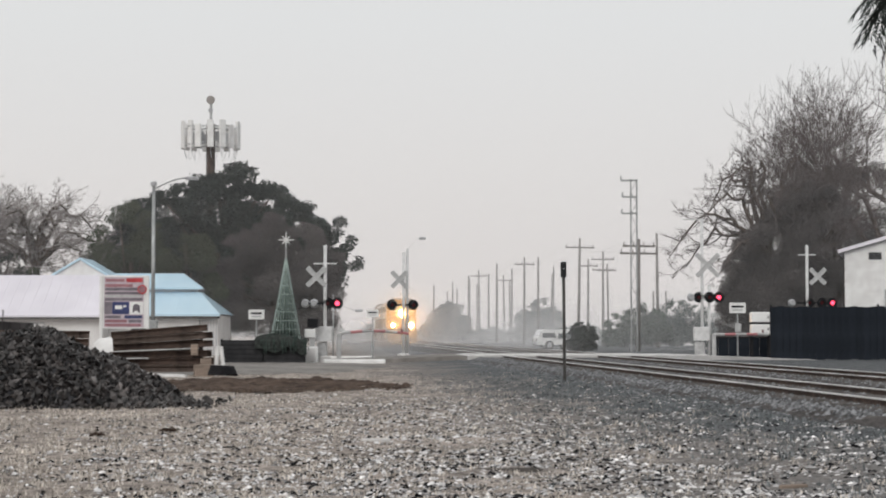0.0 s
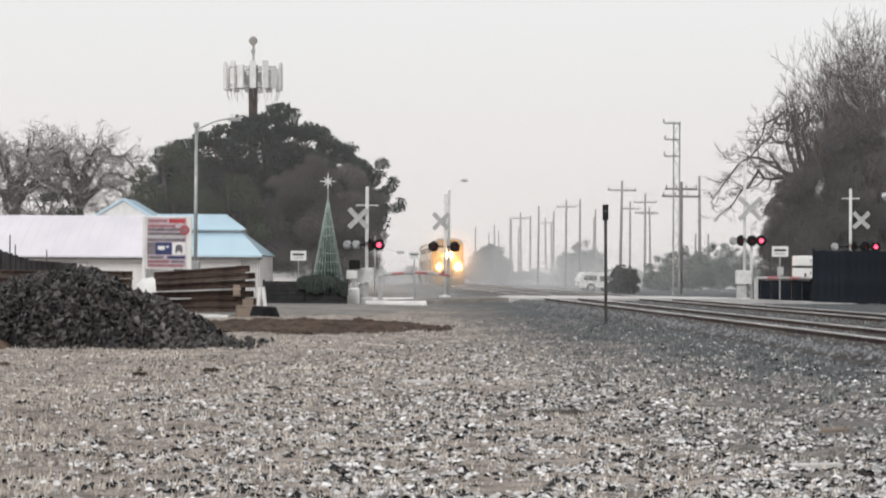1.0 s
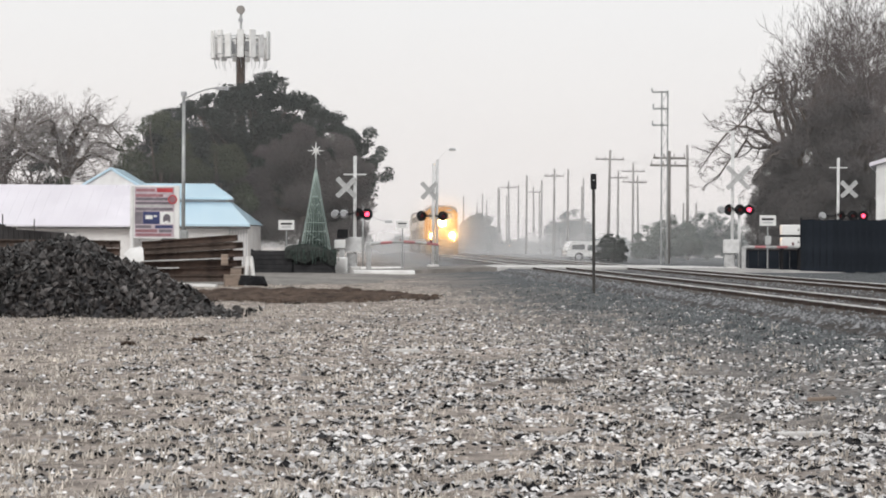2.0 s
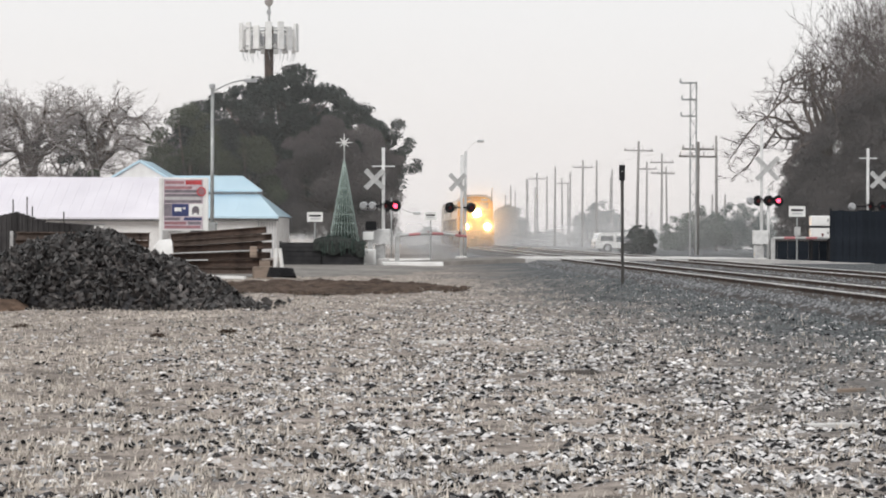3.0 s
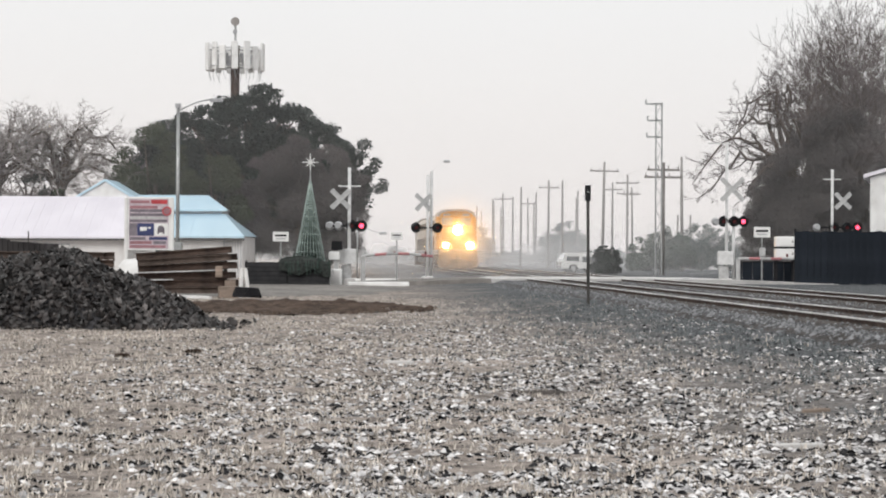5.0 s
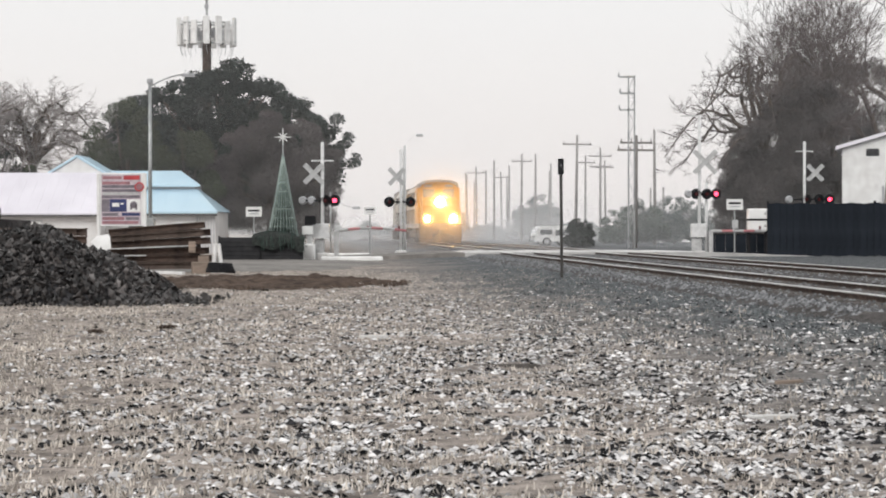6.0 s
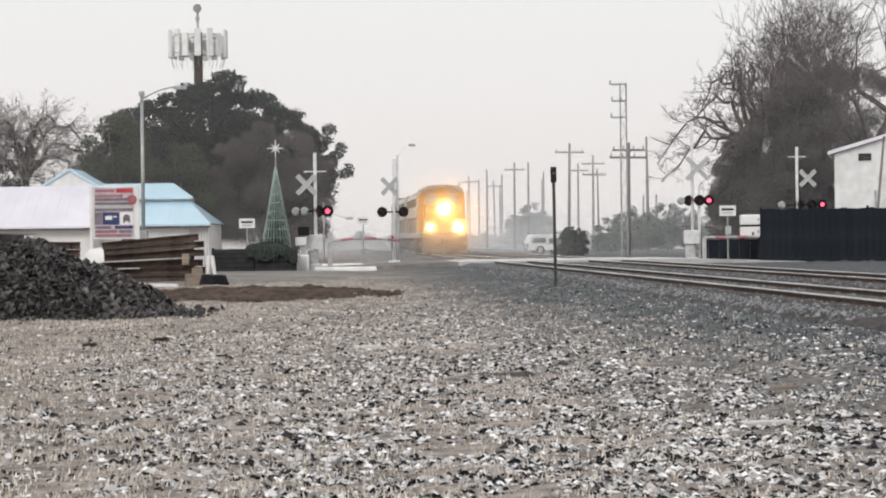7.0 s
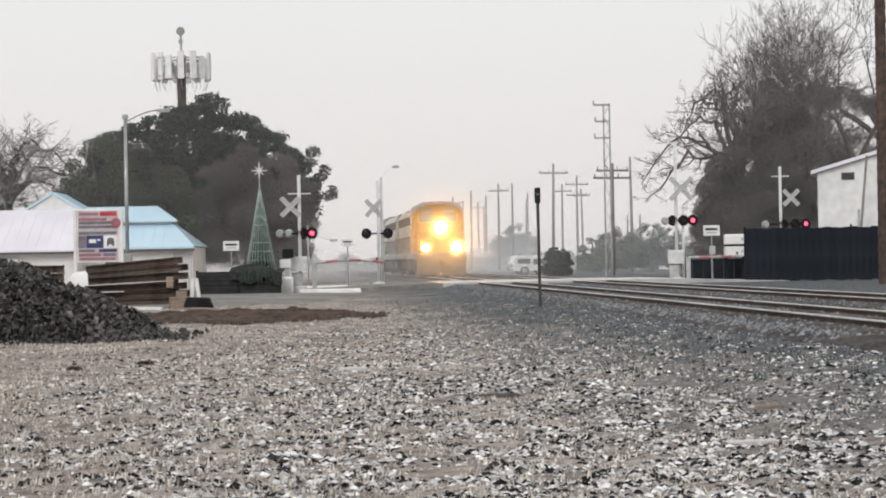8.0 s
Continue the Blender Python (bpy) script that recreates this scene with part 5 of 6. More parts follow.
def build_screen():
    """Dark ribbed steel screen with an uneven top, and a low stack of rusty beams before it, both behind the heap."""
    t = thing("screen_fence", pose(0, 54, 0), "dark ribbed steel screen with an uneven top edge", "fence")
    top = ((-16.5, 1.75), (-14.3, 1.84), (-13.8, 1.95), (-13.4, 1.82), (-12.9, 1.66), (-11.6, 1.58))
    x = -16.5
    while x < -11.65:
        z = next(b + (c - b) * (x - a) / (d - a) for (a, b), (d, c) in zip(top, top[1:]) if a <= x <= d)
        part("sheet", Shape().box(x, 0.03, -0.05, x + 0.15, 0.06, z).box(x + 0.02, 0.0, 0.0, x + 0.08, 0.03, z - 0.02), M_SCREEN, t)
        x += 0.15
    part("rail", Shape().box(-16.5, 0.06, 0.5, -11.6, 0.12, 0.6), M_BLACK, t)
    for px, h in ((-13.85, 2.3), (-13.45, 2.38), (-13.3, 2.1), (-12.4, 1.95)):
        part("rod", Shape().tube((px, 0.1, -0.1), (px, 0.1, h), 0.018, n=6), M_ENGINE_DARK, t)
    b = thing("beam_stack", pose(-13.15, 51.6, 0), "long low stack of rusty beams behind the heap", "stacked beams")
    h = 0.2
    for k in range(6):
        for i in range(2):
            s = Shape().profile([(-0.12, 0), (0.12, 0), (0.12, 0.025), (0.012, 0.025), (0.012, h - 0.025), (0.12, h - 0.025), (0.12, h), (-0.12, h), (-0.12, h - 0.025), (-0.012, h - 0.025), (-0.012, 0.025), (-0.12, 0.025)], 0, 3.62 - 0.11 * ((k * 3 + i) % 4))
            part("beam", s, M_OLD_RUST if k == 5 else M_RUST, b, at=pose(0.05 * ((k + i) % 3), -0.15 + i * 0.32, 0.14 + k * 0.208, 0, 0.3, 0))
    for x in (0.5, 3.0):
        part("bearer", Shape().box(x - 0.12, -0.4, -0.05, x + 0.12, 0.4, 0.14, 0.02), M_TIE, b)
    part("upright", Shape().box(-0.07, -0.31, -0.05, 0.02, -0.28, 1.4), M_FADED, b, "pale upright strip at the stack's end")


M_SCREEN = material("dark_grey_steel", (0.055, 0.052, 0.053), (0.034, 0.032, 0.033), 0.8, scale=2, vary=0.3, gloss=0.15)
build_screen()


def build_planters():
    for i, (x0, x1) in enumerate(((-9.5, -7.75), (-7.7, -5.95))):
        t = thing("planter_box", pose((x0 + x1) / 2, 83, 0), "black planter box with netting draped over it", "planter", "black planters by the lit tree")
        w = x1 - x0
        for k in range(5):
            part("board", Shape().box(-w / 2, -0.5, 0.02 + k * 0.2, w / 2, -0.46, 0.2 + k * 0.2, 0.006), M_PLANTER, t)
        part("inner_box", Shape().box(-w / 2 + 0.02, -0.46, 0.0, w / 2 - 0.02, 0.5, 0.98), M_PLANTER, t)
        for sx in (-1, 1):
            part("corner_post", Shape().box(sx * w / 2 - 0.05, -0.53, -0.02, sx * w / 2 + 0.05, -0.45, 1.06), M_PLANTER, t)
    net = thing("garland_heap", pose(-6.95, 82.9, 0.98), "heap of dark netting and garland draped over the planters", "garland")
    mound = Shape()
    nu, nw = 44, 16
    for j in range(nw + 1):
        for i in range(nu + 1):
            u, w = i / nu * 2 - 1, j / nw
            x = 1.12 * u
            crest = 0.06 + 0.24 * max(0.0, 1 - (abs(u + 0.25)) ** 2.2) + 0.09 * noise.noise((x * 2.2, 0, 3))
            y = 0.35 - 0.97 * min(w / 0.6, 1.0) - 0.05 * max(0.0, w - 0.6)
            drop = -0.62 * (0.7 + 0.5 * noise.noise((x * 1.6, 4, 1)))
            z = crest * math.sin(min(w / 0.6, 1.0) * math.pi) ** 0.6 + 0.01 if w < 0.6 else drop * (w - 0.6) / 0.4 + 0.01
            k = 0.04 * noise.noise((x * 7, w * 6, 2))
            mound.v.append((x + k, y - abs(k), z + k))
    mound.f = [(j * (nu + 1) + i, j * (nu + 1) + i + 1, (j + 1) * (nu + 1) + i + 1, (j + 1) * (nu + 1) + i) for j in range(nw) for i in range(nu)]
    part("netting", mound, M_DARK_NET, net)
    rnd = random.Random(3)
    for k in range(26):
        x = rnd.uniform(-1.0, 1.0)
        top = 0.06 + 0.36 * max(0.0, 1 - abs(x / 1.12 + 0.05) ** 2.2)
        sway = rnd.uniform(-0.5, 0.5)
        hang = Shape().path([(x, 0.02, top + 0.03), (x + sway * 0.25, -0.35, top * 0.8), (x + sway * 0.5, -0.63, 0.02), (x + sway * 0.7, -0.68, -0.15 - rnd.uniform(0.05, 0.45))], 0.014, 4)
        part("strand", hang, M_NET, net)
    c = thing("utility_cabinet", pose(-5.65, 84.3, 0), "small white cabinet beside the crossing mast", "cabinet")
    part("body", Shape().box(-0.4, -0.2, -0.02, 0.16, 0.2, 0.72, 0.05), M_GLOSS_WHITE, c)
    part("stem", Shape().box(-0.2, -0.08, 0.7, 0.02, 0.08, 1.15, 0.02), M_FADED, c)
    part("meter_box", Shape().box(-0.42, -0.16, 1.12, 0.06, 0.14, 1.48, 0.03), M_GLOSS_WHITE, c)
    part("dark_box", Shape().box(-0.3, -0.12, 1.54, 0.18, 0.14, 1.94, 0.03), M_BLACK, c, "small black box on top")
    part("door", Shape().box(-0.32, -0.22, 0.1, 0.06, -0.2, 0.64, 0.01), M_WALL, c)


build_planters()


def build_lit_tree():
    """A cone-shaped festive tree: wire frame, tinsel strands and a star on a spike."""
    t = thing("cone_tree", pose(-6.83, 83.4, 0), "tall cone tree of green tinsel with a wire star", "festive tree")
    z0, z1, r0 = 0.98, 4.55, 0.67
    part("core", Shape().tube((0, 0, z0), (0, 0, z1), r0 * 0.86, 0.03, n=20), M_NET, t, smooth=True)
    for k in range(26):
        a = 2 * math.pi * k / 26
        part("strand", Shape().tube((r0 * math.cos(a), r0 * math.sin(a), z0), (0.04 * math.cos(a), 0.04 * math.sin(a), z1), 0.014, 0.009, n=5), M_TINSEL, t)
    for k in range(9):
        z = z0 + 0.1 + k * 0.38
        r = r0 * (1 - (z - z0) / (z1 - z0)) + 0.01
        part("hoop", Shape().path([(r * math.cos(i * 0.3927), r * math.sin(i * 0.3927), z) for i in range(17)], 0.012, 4), M_TINSEL, t)
    for turn in (-1, 1):
        for k in range(4):
            pts = []
            for i in range(41):
                u = i / 40
                a, r = math.pi / 2 * k + turn * u * 9.0, r0 * (1 - u) + 0.03
                pts.append((r * math.cos(a), r * math.sin(a), z0 + u * (z1 - z0)))
            part("garland", Shape().path(pts, 0.006, 4), M_TINSEL, t)
    part("spike", Shape().tube((0, 0, z1), (0, 0, 5.75), 0.03, 0.015, n=6), M_GALV, t)
    for k in range(8):
        a = math.pi * k / 4
        l = 0.36 if k % 2 == 0 else 0.26
        part("star_ray", Shape().tube((0, -0.02, 5.35), (l * math.cos(a), -0.02, 5.35 + l * math.sin(a)), 0.045, 0.015, n=5), M_WHITE, t)


build_lit_tree()


def build_palm():
    """A tall fan palm: ringed trunk, arching fronds and a skirt of drooping dead ones."""
    t = thing("palm_tree", pose(18.05, 74, 0), "tall palm with drooping grey-green fronds", "tree")
    trunk = Shape()
    for k in range(29):
        trunk.tube((0, 0, -0.2 + k * 0.52), (0, 0, 0.34 + k * 0.52), 0.27 - 0.002 * k, 0.24 - 0.002 * k, n=12)
    part("trunk", trunk, M_RUST, t)
    rnd = random.Random(12)
    for k in range(46):
        a = 2 * math.pi * k / 46 + rnd.uniform(-0.15, 0.15)
        rise = rnd.uniform(-0.9, 1.3)
        reach = rnd.uniform(1.5, 2.3) if rise > -0.4 else rnd.uniform(0.9, 1.5)
        s = Shape()
        pts = []
        for i in range(9):
            u = i / 8
            pts.append(Vector((math.cos(a) * reach * u, math.sin(a) * reach * u, 14.75 + rise * u - 1.9 * u * u)))
        s.path(pts[:7], 0.02, 4)
        side = Vector((-math.sin(a), math.cos(a), 0))
        for i in range(3, 9):
            for q in (-1, 1):
                for j in range(3):
                    p = pts[i] + (pts[i] - pts[i - 1]) * (j / 3 - 0.5)
                    tip = p + side * q * rnd.uniform(0.25, 0.5) + Vector((math.cos(a) * 0.25, math.sin(a) * 0.25, -rnd.uniform(0.15, 0.6)))
                    w = (tip - p).cross(Vector((0, 0, 1))).normalized() * 0.045
                    s.add([p - w, p + w, tip], [(0, 1, 2)])
        part("frond", s, M_LEAF if rise > -0.4 else M_LEAF_BROWN, t)


build_palm()


# ---- the train ----
SPEED, START = 10.35, 200.0
WHEEL_R = 0.53


def build_locomotive(lead):
    """A six-axle road diesel; its nose at y = 0 points to -y, the rail tops are z = 0."""
    label = "yellow diesel locomotive with blazing headlights on the track" if lead else "diesel locomotive in haze-paled paint, coupled back to front behind the first"
    t = thing("locomotive", pose(0, 0, 0), label, "locomotive", "locomotives of the train")
    paint = M_YELLOW if lead else M_ENGINE_PALE
    # underframe, pilot and steps
    part("underframe", Shape().box(-1.5, 0.5, 1.15, 1.5, 22.0, 1.5, 0.05), M_ENGINE_GREY, t)
    # The pilot is darker and browner than the front above it.
    part("pilot", Shape().profile([(0.05, 0.12), (0.5, 0.12), (0.5, 1.5), (0.3, 1.5), (0.2, 1.1)], -1.5, 1.5), M_ENGINE_BROWN, t, "dark brown pilot")
    part("plough", Shape().add([(-1.45, 0.25, 0.1), (0, -0.35, 0.1), (1.45, 0.25, 0.1), (1.45, 0.35, 0.75), (0, 0.0, 0.75), (-1.45, 0.35, 0.75)], [(0, 1, 4, 5), (1, 2, 3, 4), (5, 4, 3)]), M_ENGINE_DARK, t)
    part("coupler", Shape().box(-0.17, -0.55, 0.72, 0.17, 0.2, 1.02, 0.05), M_ENGINE_DARK, t)
    for sx in (-1, 1):
        for k in range(4):
            part("step", Shape().box(sx * 1.3 - 0.22, 0.55, 0.3 + k * 0.3, sx * 1.3 + 0.22, 0.95, 0.34 + k * 0.3), M_ENGINE_DARK, t)
    # nose and cab
    part("nose", Shape().profile([(0.75, 1.5), (2.6, 1.5), (2.6, 3.4), (1.35, 3.36), (0.95, 3.2), (0.75, 2.8)], -1.25, 1.25), paint, t)
    part("nose_door", Shape().box(-0.35, 0.71, 1.6, 0.35, 0.75, 2.75, 0.02), paint, t)
    cab_shape = Shape().section([(-1.55, 1.5), (1.55, 1.5), (1.55, 3.9), (1.4, 4.35), (0.9, 4.6), (-0.9, 4.6), (-1.4, 4.35), (-1.55, 3.9)], 2.3, 5.2)
    cab = part("cab", cab_shape, paint, t)
    part("visor", Shape().section([(-1.5, 4.1), (-1.38, 4.36), (-0.9, 4.62), (0, 4.7), (0.9, 4.62), (1.38, 4.36), (1.5, 4.1), (1.36, 4.1), (1.24, 4.28), (0.8, 4.48), (0, 4.54), (-0.8, 4.48), (-1.24, 4.28), (-1.36, 4.1)], 1.85, 2.35), M_ENGINE_GREY, t, "grey lip of the roof over the windscreens")
    part("cab_roof", Shape().section([(1.5, 4.12), (1.42, 4.42), (0.92, 4.67), (-0.92, 4.67), (-1.42, 4.42), (-1.5, 4.12), (-1.38, 4.38), (-0.9, 4.62), (0.9, 4.62), (1.38, 4.38)], 2.2, 5.3), M_ENGINE_GREY, t)
    for sx in (-1, 1):
        part("windscreen", Shape().box(sx * 0.72 - 0.42, 2.24, 3.35, sx * 0.72 + 0.42, 2.3, 4.0), M_CAB_GLASS, cab)
        part("side_window", Shape().box(sx * 1.56 - 0.02, 3.2, 3.0, sx * 1.56 + 0.02, 4.5, 3.75), M_GLASS, cab)
        part("number_board", Shape().box(sx * 0.75 - 0.28, 2.22, 4.12, sx * 0.75 + 0.28, 2.3, 4.32), M_ENGINE_GREY, cab)
    # lamps
    if lead:
        # Lenses are oversized: the lamps' glare is put into their shape.
        hl = part("headlight", Shape().tube((0, 1.0, 3.03), (0, 0.6, 3.03), 0.36, 0.4, n=20), M_ENGINE_DARK, t)
        part("lens", Shape().tube((0, 0.6, 3.03), (0, 0.54, 3.03), 0.36, 0.3, n=20), M_LENS_CORE, hl, "blazing lens, oversized to hold its glare")
        for x, q in ((-0.93, 0.22), (0.93, 0.28)):
            dl = part("ditch_light", Shape().tube((x, 0.7, 1.82), (x, 0.36, 1.82), q, q + 0.04, n=18), M_ENGINE_DARK, t)
            part("lens", Shape().tube((x, 0.36, 1.82), (x, 0.3, 1.82), q, q - 0.05, n=18), M_LENS_CORE, dl, "blazing lens, oversized to hold its glare")
        # Thin domes added around the lamps to imitate their glow and halo.
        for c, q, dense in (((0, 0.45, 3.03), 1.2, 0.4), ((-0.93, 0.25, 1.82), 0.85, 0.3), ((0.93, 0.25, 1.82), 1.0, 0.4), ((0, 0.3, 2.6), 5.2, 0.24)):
            shell = Shape()
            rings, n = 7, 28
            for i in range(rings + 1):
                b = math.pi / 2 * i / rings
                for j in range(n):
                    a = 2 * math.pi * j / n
                    shell.v.append((q * math.cos(a) * math.cos(b), -0.45 * q * math.sin(b), q * math.sin(a) * math.cos(b)))
            shell.f = [(i * n + j, i * n + (j + 1) % n, (i + 1) * n + (j + 1) % n, (i + 1) * n + j) for i in range(rings) for j in range(n)]
            part("glow_shell", shell, mist("glow_veil", dense, 0.0, 1.0, (0.95, 0.95, 0.95), True, q), t, "thin shell added for the glow around the headlights", at=pose(*c), smooth=True)
    # long hood
    part("long_hood", Shape().section([(-1.36, 1.5), (1.36, 1.5), (1.36, 3.9), (1.1, 4.28), (-1.1, 4.28), (-1.36, 3.9)], 5.2, 20.5), M_ENGINE_PALE, t)
    part("hood_roof", Shape().section([(-1.4, 3.92), (-1.12, 4.36), (1.12, 4.36), (1.4, 3.92), (1.37, 3.9), (1.1, 4.29), (-1.1, 4.29), (-1.37, 3.9)], 5.2, 20.5), M_ENGINE_PALE, t)
    part("radiator", Shape().section([(-1.1, 4.3), (1.1, 4.3), (0.95, 4.48), (-0.95, 4.48)], 15.5, 20.2), M_ENGINE_DARK, t, "dark radiator grille on the roof")
    part("exhaust", Shape().box(-0.35, 10.0, 4.25, 0.35, 11.2, 4.55, 0.05), M_ENGINE_DARK, t)
    for sx in (-1, 1):
        part("vent_band", Shape().box(sx * 1.37 - 0.02, 5.25, 3.35, sx * 1.37 + 0.02, 20.45, 3.9), M_ENGINE_DARK, t)
        for k in range(11):
            y = 5.8 + k * 1.3
            part("hood_door", Shape().box(sx * 1.37 - 0.02, y, 1.65, sx * 1.37 + 0.02, y + 1.1, 3.05, 0.005), M_ENGINE_PALE, t)
        for k in range(12):
            y = 0.7 + k * 1.9
            part("stanchion", Shape().tube((sx * 1.46, y, 1.5), (sx * 1.46, y, 2.55), 0.03, n=5), M_ENGINE_DARK, t)
        part("handrail", Shape().tube((sx * 1.46, 0.7, 2.55), (sx * 1.46, 21.6, 2.55), 0.03, n=5), M_ENGINE_DARK, t)
    part("front_handrail", Shape().path([(-1.46, 0.6, 1.5), (-1.46, 0.6, 2.5), (-0.5, 0.6, 2.5), (-0.4, 0.6, 1.5)], 0.025, 5), paint, t)
    part("front_handrail", Shape().path([(1.46, 0.6, 1.5), (1.46, 0.6, 2.5), (0.5, 0.6, 2.5), (0.4, 0.6, 1.5)], 0.025, 5), paint, t)
    part("fuel_tank", Shape().section([(-1.3, 1.15), (-1.3, 0.45), (-1.0, 0.25), (1.0, 0.25), (1.3, 0.45), (1.3, 1.15)], 8.4, 14.2), M_ENGINE_DARK, t)
    part("horn", Shape().tube((0.3, 6.0, 4.4), (0.3, 5.6, 4.4), 0.04, 0.09, n=8), M_GALV, t)
    wheels = []
    for y0 in (3.0, 15.2):
        bogie = part("bogie", Shape().box(-1.25, y0 - 0.4, 0.5, -0.95, y0 + 4.6, 0.95, 0.06).box(0.95, y0 - 0.4, 0.5, 1.25, y0 + 4.6, 0.95, 0.06).box(-1.0, y0 + 1.7, 0.6, 1.0, y0 + 2.5, 0.9, 0.05), M_ENGINE_DARK, t)
        for k in range(3):
            for sx in (-1, 1):
                for dy in (-0.3, 0.3):
                    part("spring", Shape().tube((sx * 1.12, y0 + 0.2 + k * 1.9 + dy, 0.35), (sx * 1.12, y0 + 0.2 + k * 1.9 + dy, 0.95), 0.1, n=8), M_ENGINE_DARK, bogie)
        for k in range(3):
            ax = Shape().tube((-0.9, 0, 0), (0.9, 0, 0), 0.09, n=10)
            for sx in (-1, 1):
                ax.tube((sx * 0.69, 0, 0), (sx * 0.83, 0, 0), WHEEL_R, n=24)
                ax.tube((sx * 0.65, 0, 0), (sx * 0.69, 0, 0), WHEEL_R + 0.03, n=24)
            y = y0 + 0.2 + k * 1.9
            wheels.append((part("wheelset", ax, M_ENGINE_DARK, t, at=pose(0, y, WHEEL_R)), y))
    return t, wheels


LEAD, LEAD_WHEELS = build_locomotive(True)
TRAIL, TRAIL_WHEELS = build_locomotive(False)


# ---- sleepers ----
def build_sleepers():
    me = Shape().box(-1.28, -0.11, -0.02, 1.28, 0.11, 0.2, 0.015).mesh("sleeper", M_TIE)
    for t in TRACKS:
        for i in range(150):
            y = 20 + i * 0.52
            if 86.5 < y < 96:
                continue
            part("sleeper", me, M_TIE, t, at=pose(rng.normal(0, 0.02), y, 0, 0, 0, rng.normal(0, 0.6)))
        rest = Shape()
        for i in range(190):
            y = 98 + i * 0.52
            rest.box(-1.28, y - 0.11, -0.02, 1.28, y + 0.11, 0.2)
        tagged(part("sleepers", rest, M_TIE, t), kind="stuff")
    for dx in (0.0, 4.3):
        for k, (a, b) in enumerate(((-2.0, -0.83), (-0.66, 0.66), (0.83, 2.1))):
            ob = part("crossing_panel", Shape().box(dx + a, 87.2, 0.1, dx + b, 95.3, 0.312 - 0.01 * (k == 1), 0.01), M_CONCRETE, at=TRACK)
            tagged(ob, "pale concrete panel between the rails of the crossing", "panel", kind="structure")


build_sleepers()


# ---- loose stones, straw and weeds on the field ----
def scatter_stones(name, count, y0, y1, sizes, bias, mat, seed, label):
    r = np.random.default_rng(seed)
    y = y0 + (y1 - y0) * r.random(count) ** 1.35
    half = 0.27 * y + 1.0
    x = (r.random(count) * 2 - 1) * half
    l = x - (9.45 - SIDE * y)
    patch = np.sin(x * 1.1 + 2 * np.sin(y * 0.6)) * np.sin(y * 0.8 + 1.5 * np.sin(x * 0.5))
    field = np.clip(0.4 + bias * (x + SIDE * y + 1.0) / 7.0 + 0.18 * patch, 0.1, 1.0) * np.clip((44 - y) / 26, 0.12, 1.0) * np.clip((-l - 4.0) / 4.0, 0.25, 1.0)
    keep = (r.random(count) < field) & (l < -2.2)
    x, y = x[keep], y[keep]
    n = len(x)
    s = r.choice(sizes, n) * r.uniform(0.6, 1.4, n)
    corner = np.array([(1, 0, 0), (0.3, 0.9, 0), (-0.8, 0.6, 0), (-0.9, -0.5, 0), (0.2, -1, 0), (0.1, 0.1, 0.55), (-0.2, -0.3, 0.5)])
    faces = np.array([(0, 1, 5), (1, 2, 5), (2, 6, 5), (2, 3, 6), (3, 4, 6), (4, 5, 6), (4, 0, 5)])
    a = r.uniform(0, 6.28, n)
    ca, sa = np.cos(a)[:, None], np.sin(a)[:, None]
    p = corner[None] * r.uniform(0.7, 1.3, (n, 7, 1)) * s[:, None, None]
    px = p[:, :, 0] * ca - p[:, :, 1] * sa
    py = p[:, :, 0] * sa + p[:, :, 1] * ca
    z = ground_height(x, y)
    v = np.stack([px + x[:, None], py + y[:, None], p[:, :, 2] + z[:, None] - 0.004], -1).reshape(-1, 3)
    f = (np.arange(n)[:, None, None] * 7 + faces[None]).reshape(-1, 3)
    tagged(new(name, arrays(name, v, f, mat)), label, "stones", kind="stuff")


def scatter_blades(name, count, y0, y1, height, side, mat, seed, label):
    """Short dry blades in small tufts."""
    r = np.random.default_rng(seed)
    tufts = count // 7
    ty = y0 + (y1 - y0) * r.random(tufts) ** 1.3
    tx = (r.random(tufts) * 2 - 1) * (0.27 * ty + 1.0)
    w = np.clip(0.5 - side * (tx + SIDE * ty - 2.0) / 9.0, 0.1, 1.0)
    if side < 0:
        w = np.clip((tx + SIDE * ty - 2.0) / 5.0, 0.04, 1.0) * np.clip((ty - y0) / 16, 0, 1)
    keep = (r.random(tufts) < w) & (tx - (9.45 - SIDE * ty) < -2.4)
    tx, ty = np.repeat(tx[keep], 7), np.repeat(ty[keep], 7)
    n = len(tx)
    x, y = tx + r.normal(0, 0.05, n), ty + r.normal(0, 0.05, n)
    h = height * r.uniform(0.3, 1.3, n)
    a = r.uniform(0, 6.28, n)
    lean = h * r.uniform(0.1, 1.3, n)
    z = ground_height(x, y)
    wd = 0.006 + 0.006 * r.random(n)
    bx, by = np.cos(a + 1.57) * wd, np.sin(a + 1.57) * wd
    v = np.stack([np.stack([x - bx, y - by, z - 0.01], -1), np.stack([x + bx, y + by, z - 0.01], -1), np.stack([x + np.cos(a) * lean, y + np.sin(a) * lean, z + h], -1)], 1).reshape(-1, 3)
    f = np.arange(3 * n).reshape(-1, 3)
    tagged(new(name, arrays(name, v, f, mat)), label, "grass", kind="stuff")


scatter_stones("loose_stones", 230000, 7.5, 50, [0.01, 0.014, 0.018, 0.024, 0.032], 0.9, M_STONE, 41, "pale grey loose stones strewn over the field")
# These dark clods also paint the shaded gaps between the stones.
scatter_stones("dark_clods", 132000, 7.5, 50, [0.011, 0.016, 0.022, 0.034], 0.8, M_CLOD, 42, "dark clods on the field, also standing for shaded gaps between stones")
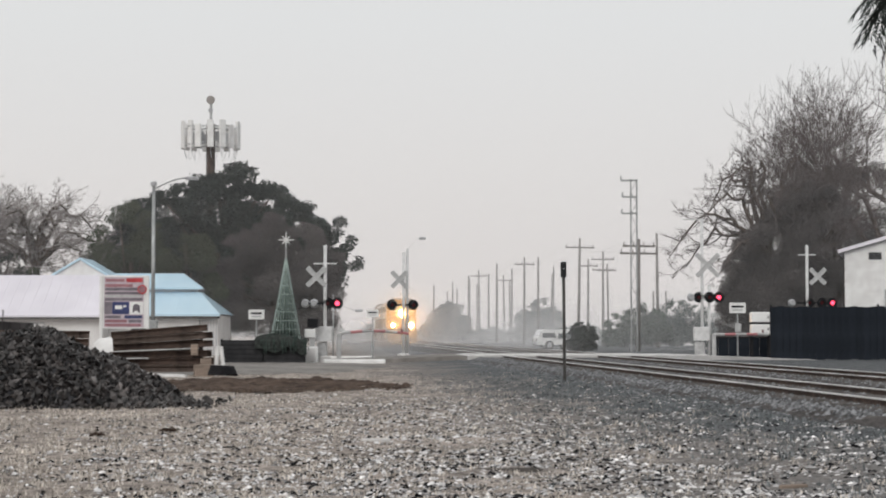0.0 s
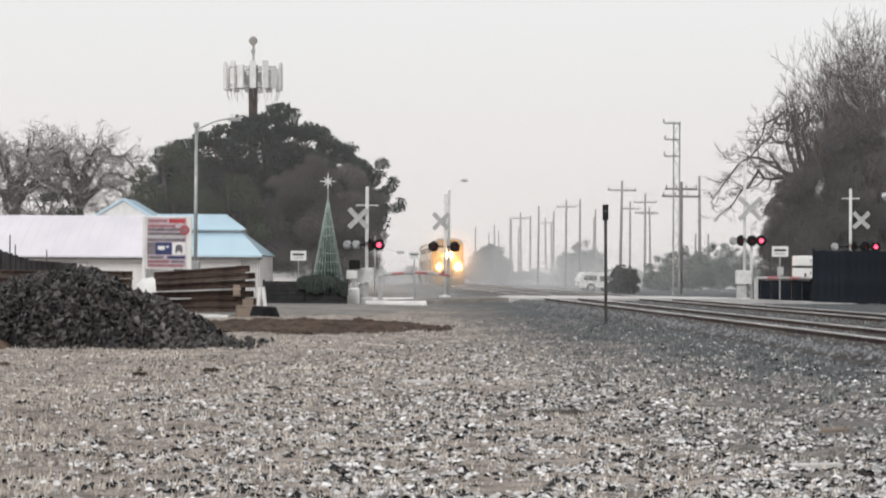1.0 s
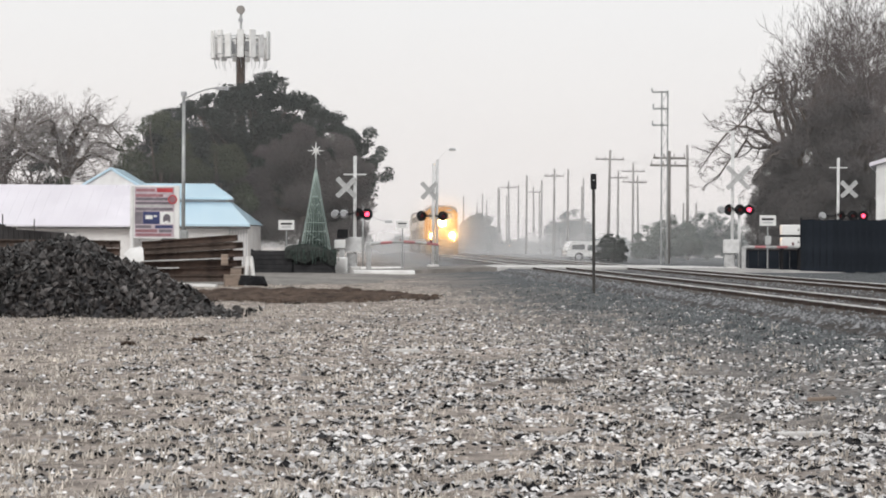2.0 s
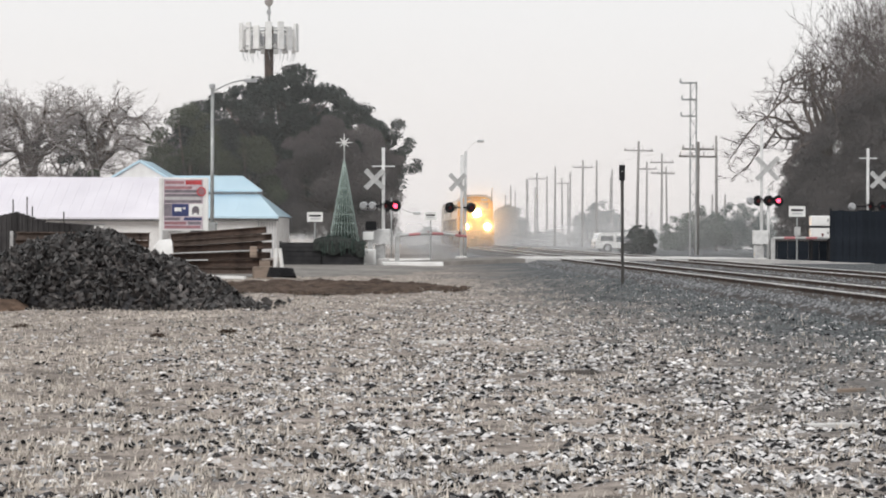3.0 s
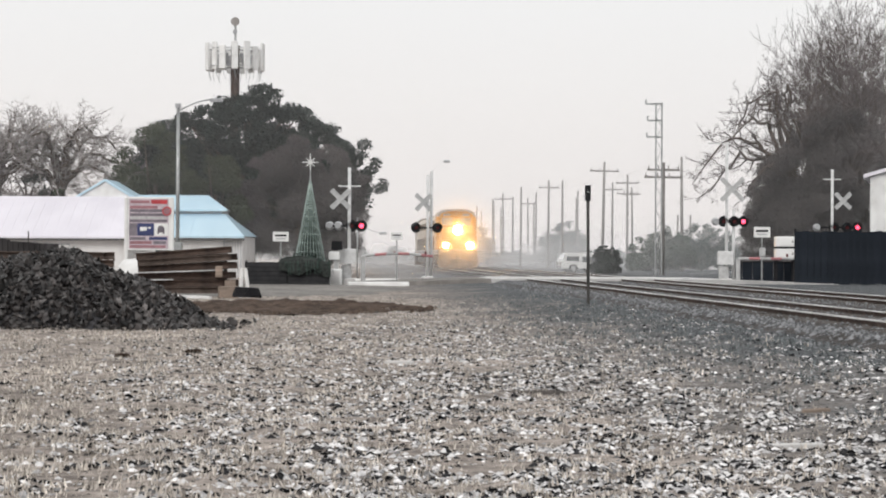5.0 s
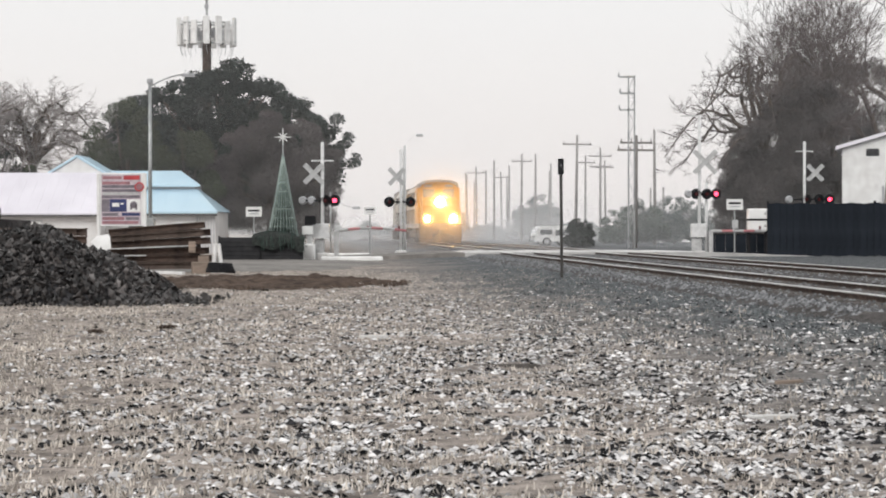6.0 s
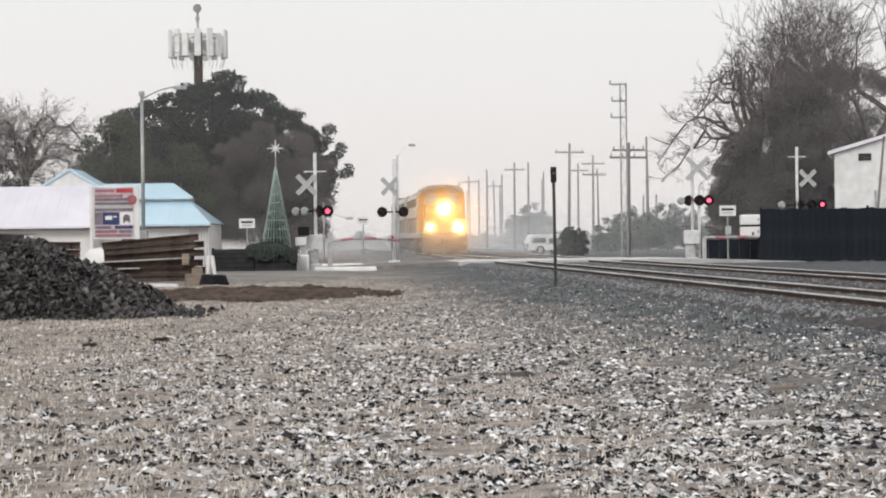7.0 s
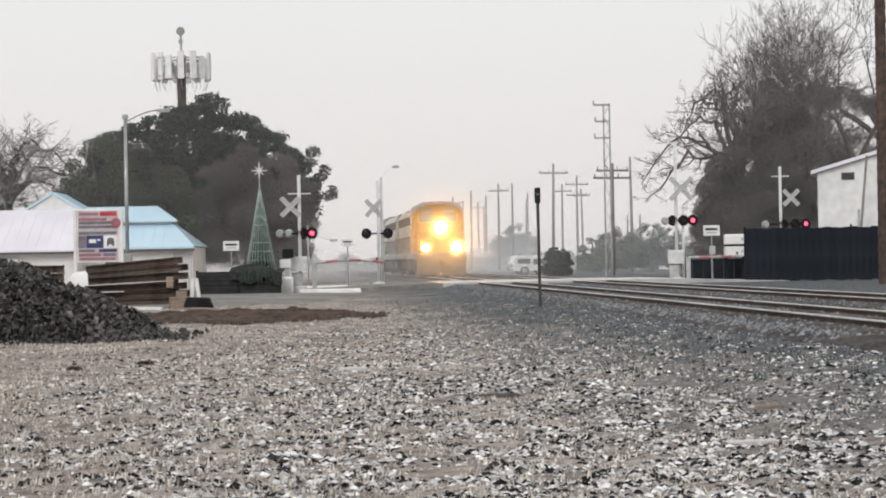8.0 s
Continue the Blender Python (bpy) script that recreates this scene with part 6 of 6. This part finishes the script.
scatter_blades("dry_grass", 150000, 7.5, 60, 0.045, 1.0, M_STRAW, 43, "short dry straw-coloured grass on the field")
scatter_blades("grey_weeds", 100000, 14, 62, 0.07, -1.0, M_WEED, 44, "short grey-green weeds beside the track")


def scatter_ballast():
    """Pale and dark stones along the shoulders of the nearer track."""
    r = np.random.default_rng(55)
    n = 16000
    d = 26 + 62 * r.random(n)
    l = np.where(r.random(n) < 0.3, r.normal(-1.85, 0.15, n), r.uniform(-3.0, 6.6, n))
    bed = np.clip(0.19 - np.clip(np.minimum(np.abs(l), np.abs(l - 4.3)) - 1.9, 0, 1.2) * 0.24, -0.1, 0.19)
    a = radians(TRACK_TURN)
    x, y = 9.45 + l * math.cos(a) - d * math.sin(a), l * math.sin(a) + d * math.cos(a)
    s = r.uniform(0.025, 0.06, n)
    corner = np.array([(1, 0, 0), (0, 1, 0), (-1, 0, 0), (0, -1, 0), (0.1, 0.1, 0.8)])
    p = corner[None] * r.uniform(0.6, 1.3, (n, 5, 1)) * s[:, None, None]
    p = p + np.stack([x, y, np.maximum(bed, ground_height(x, y)) - 0.005], -1)[:, None, :]
    f = (np.arange(n)[:, None, None] * 5 + np.array([(0, 1, 4), (1, 2, 4), (2, 3, 4), (3, 0, 4)])[None]).reshape(-1, 3)
    tagged(new("ballast_stones", arrays("ballast_stones", p.reshape(-1, 3), f, M_BALLAST_STONE)), "grey ballast stones along the track", "stones", kind="stuff")


scatter_ballast()


def scatter_debris():
    """A few boards, sticks and dark tussocks lying on the field."""
    for x, y, l, w, a, m, label in (
            (2.32, 13.6, 0.42, 0.07, 14, M_CONCRETE, "pale splinter of board lying on the field"),
            (0.62, 18.4, 0.62, 0.04, 3, M_TIE, "dark stick lying on the field"),
            (-0.8, 23.0, 0.34, 0.05, -4, M_CONCRETE, "pale scrap of wood lying on the field"),
            (3.0, 16.5, 0.3, 0.04, 30, M_WOOD, "brown stick lying on the field")):
        t = thing("board_scrap", pose(x, y, float(ground_height(np.float64(x), np.float64(y))) + 0.005, 0, 0, a), label, "scrap wood")
        part("board", Shape().box(-l / 2, -w / 2, -0.01, l / 2, w / 2, 0.035, 0.008), m, t)
    for i, (x, y, q) in enumerate(((-4.4, 24.5, 0.13), (-3.6, 25.2, 0.14), (-6.7, 26.7, 0.2))):
        v, f = leaf_cloud([((0, 0, 0.03), (q, q, 0.05))], 260, 0.03, 200 + i, 0.3)
        tagged(new("tussock", arrays("tussock", v, f, M_DIRT)), "dark withered tussock on the field", "tussock").matrix_basis = pose(x, y, float(ground_height(np.float64(x), np.float64(y))))


scatter_debris()


# ---- the train runs ----
def motions():
    for eng, back, wheels in ((LEAD, 0.0, LEAD_WHEELS), (TRAIL, 45.0, TRAIL_WHEELS)):
        turn = 180 if back else 0
        walk(eng, [(t, TRACK @ pose(0, START + back - SPEED * t, 0.3, 0, 0, turn)) for t in (0.0, 2.0, 4.0, 6.0, 8.0)])
        for wheel, y in wheels:
            step = 2 / 30
            rows = [(i * step, pose(0, y, WHEEL_R, math.degrees(SPEED * i * step / WHEEL_R) * (-1 if back else 1), 0, 0)) for i in range(121)]
            walk(wheel, rows)


motions()
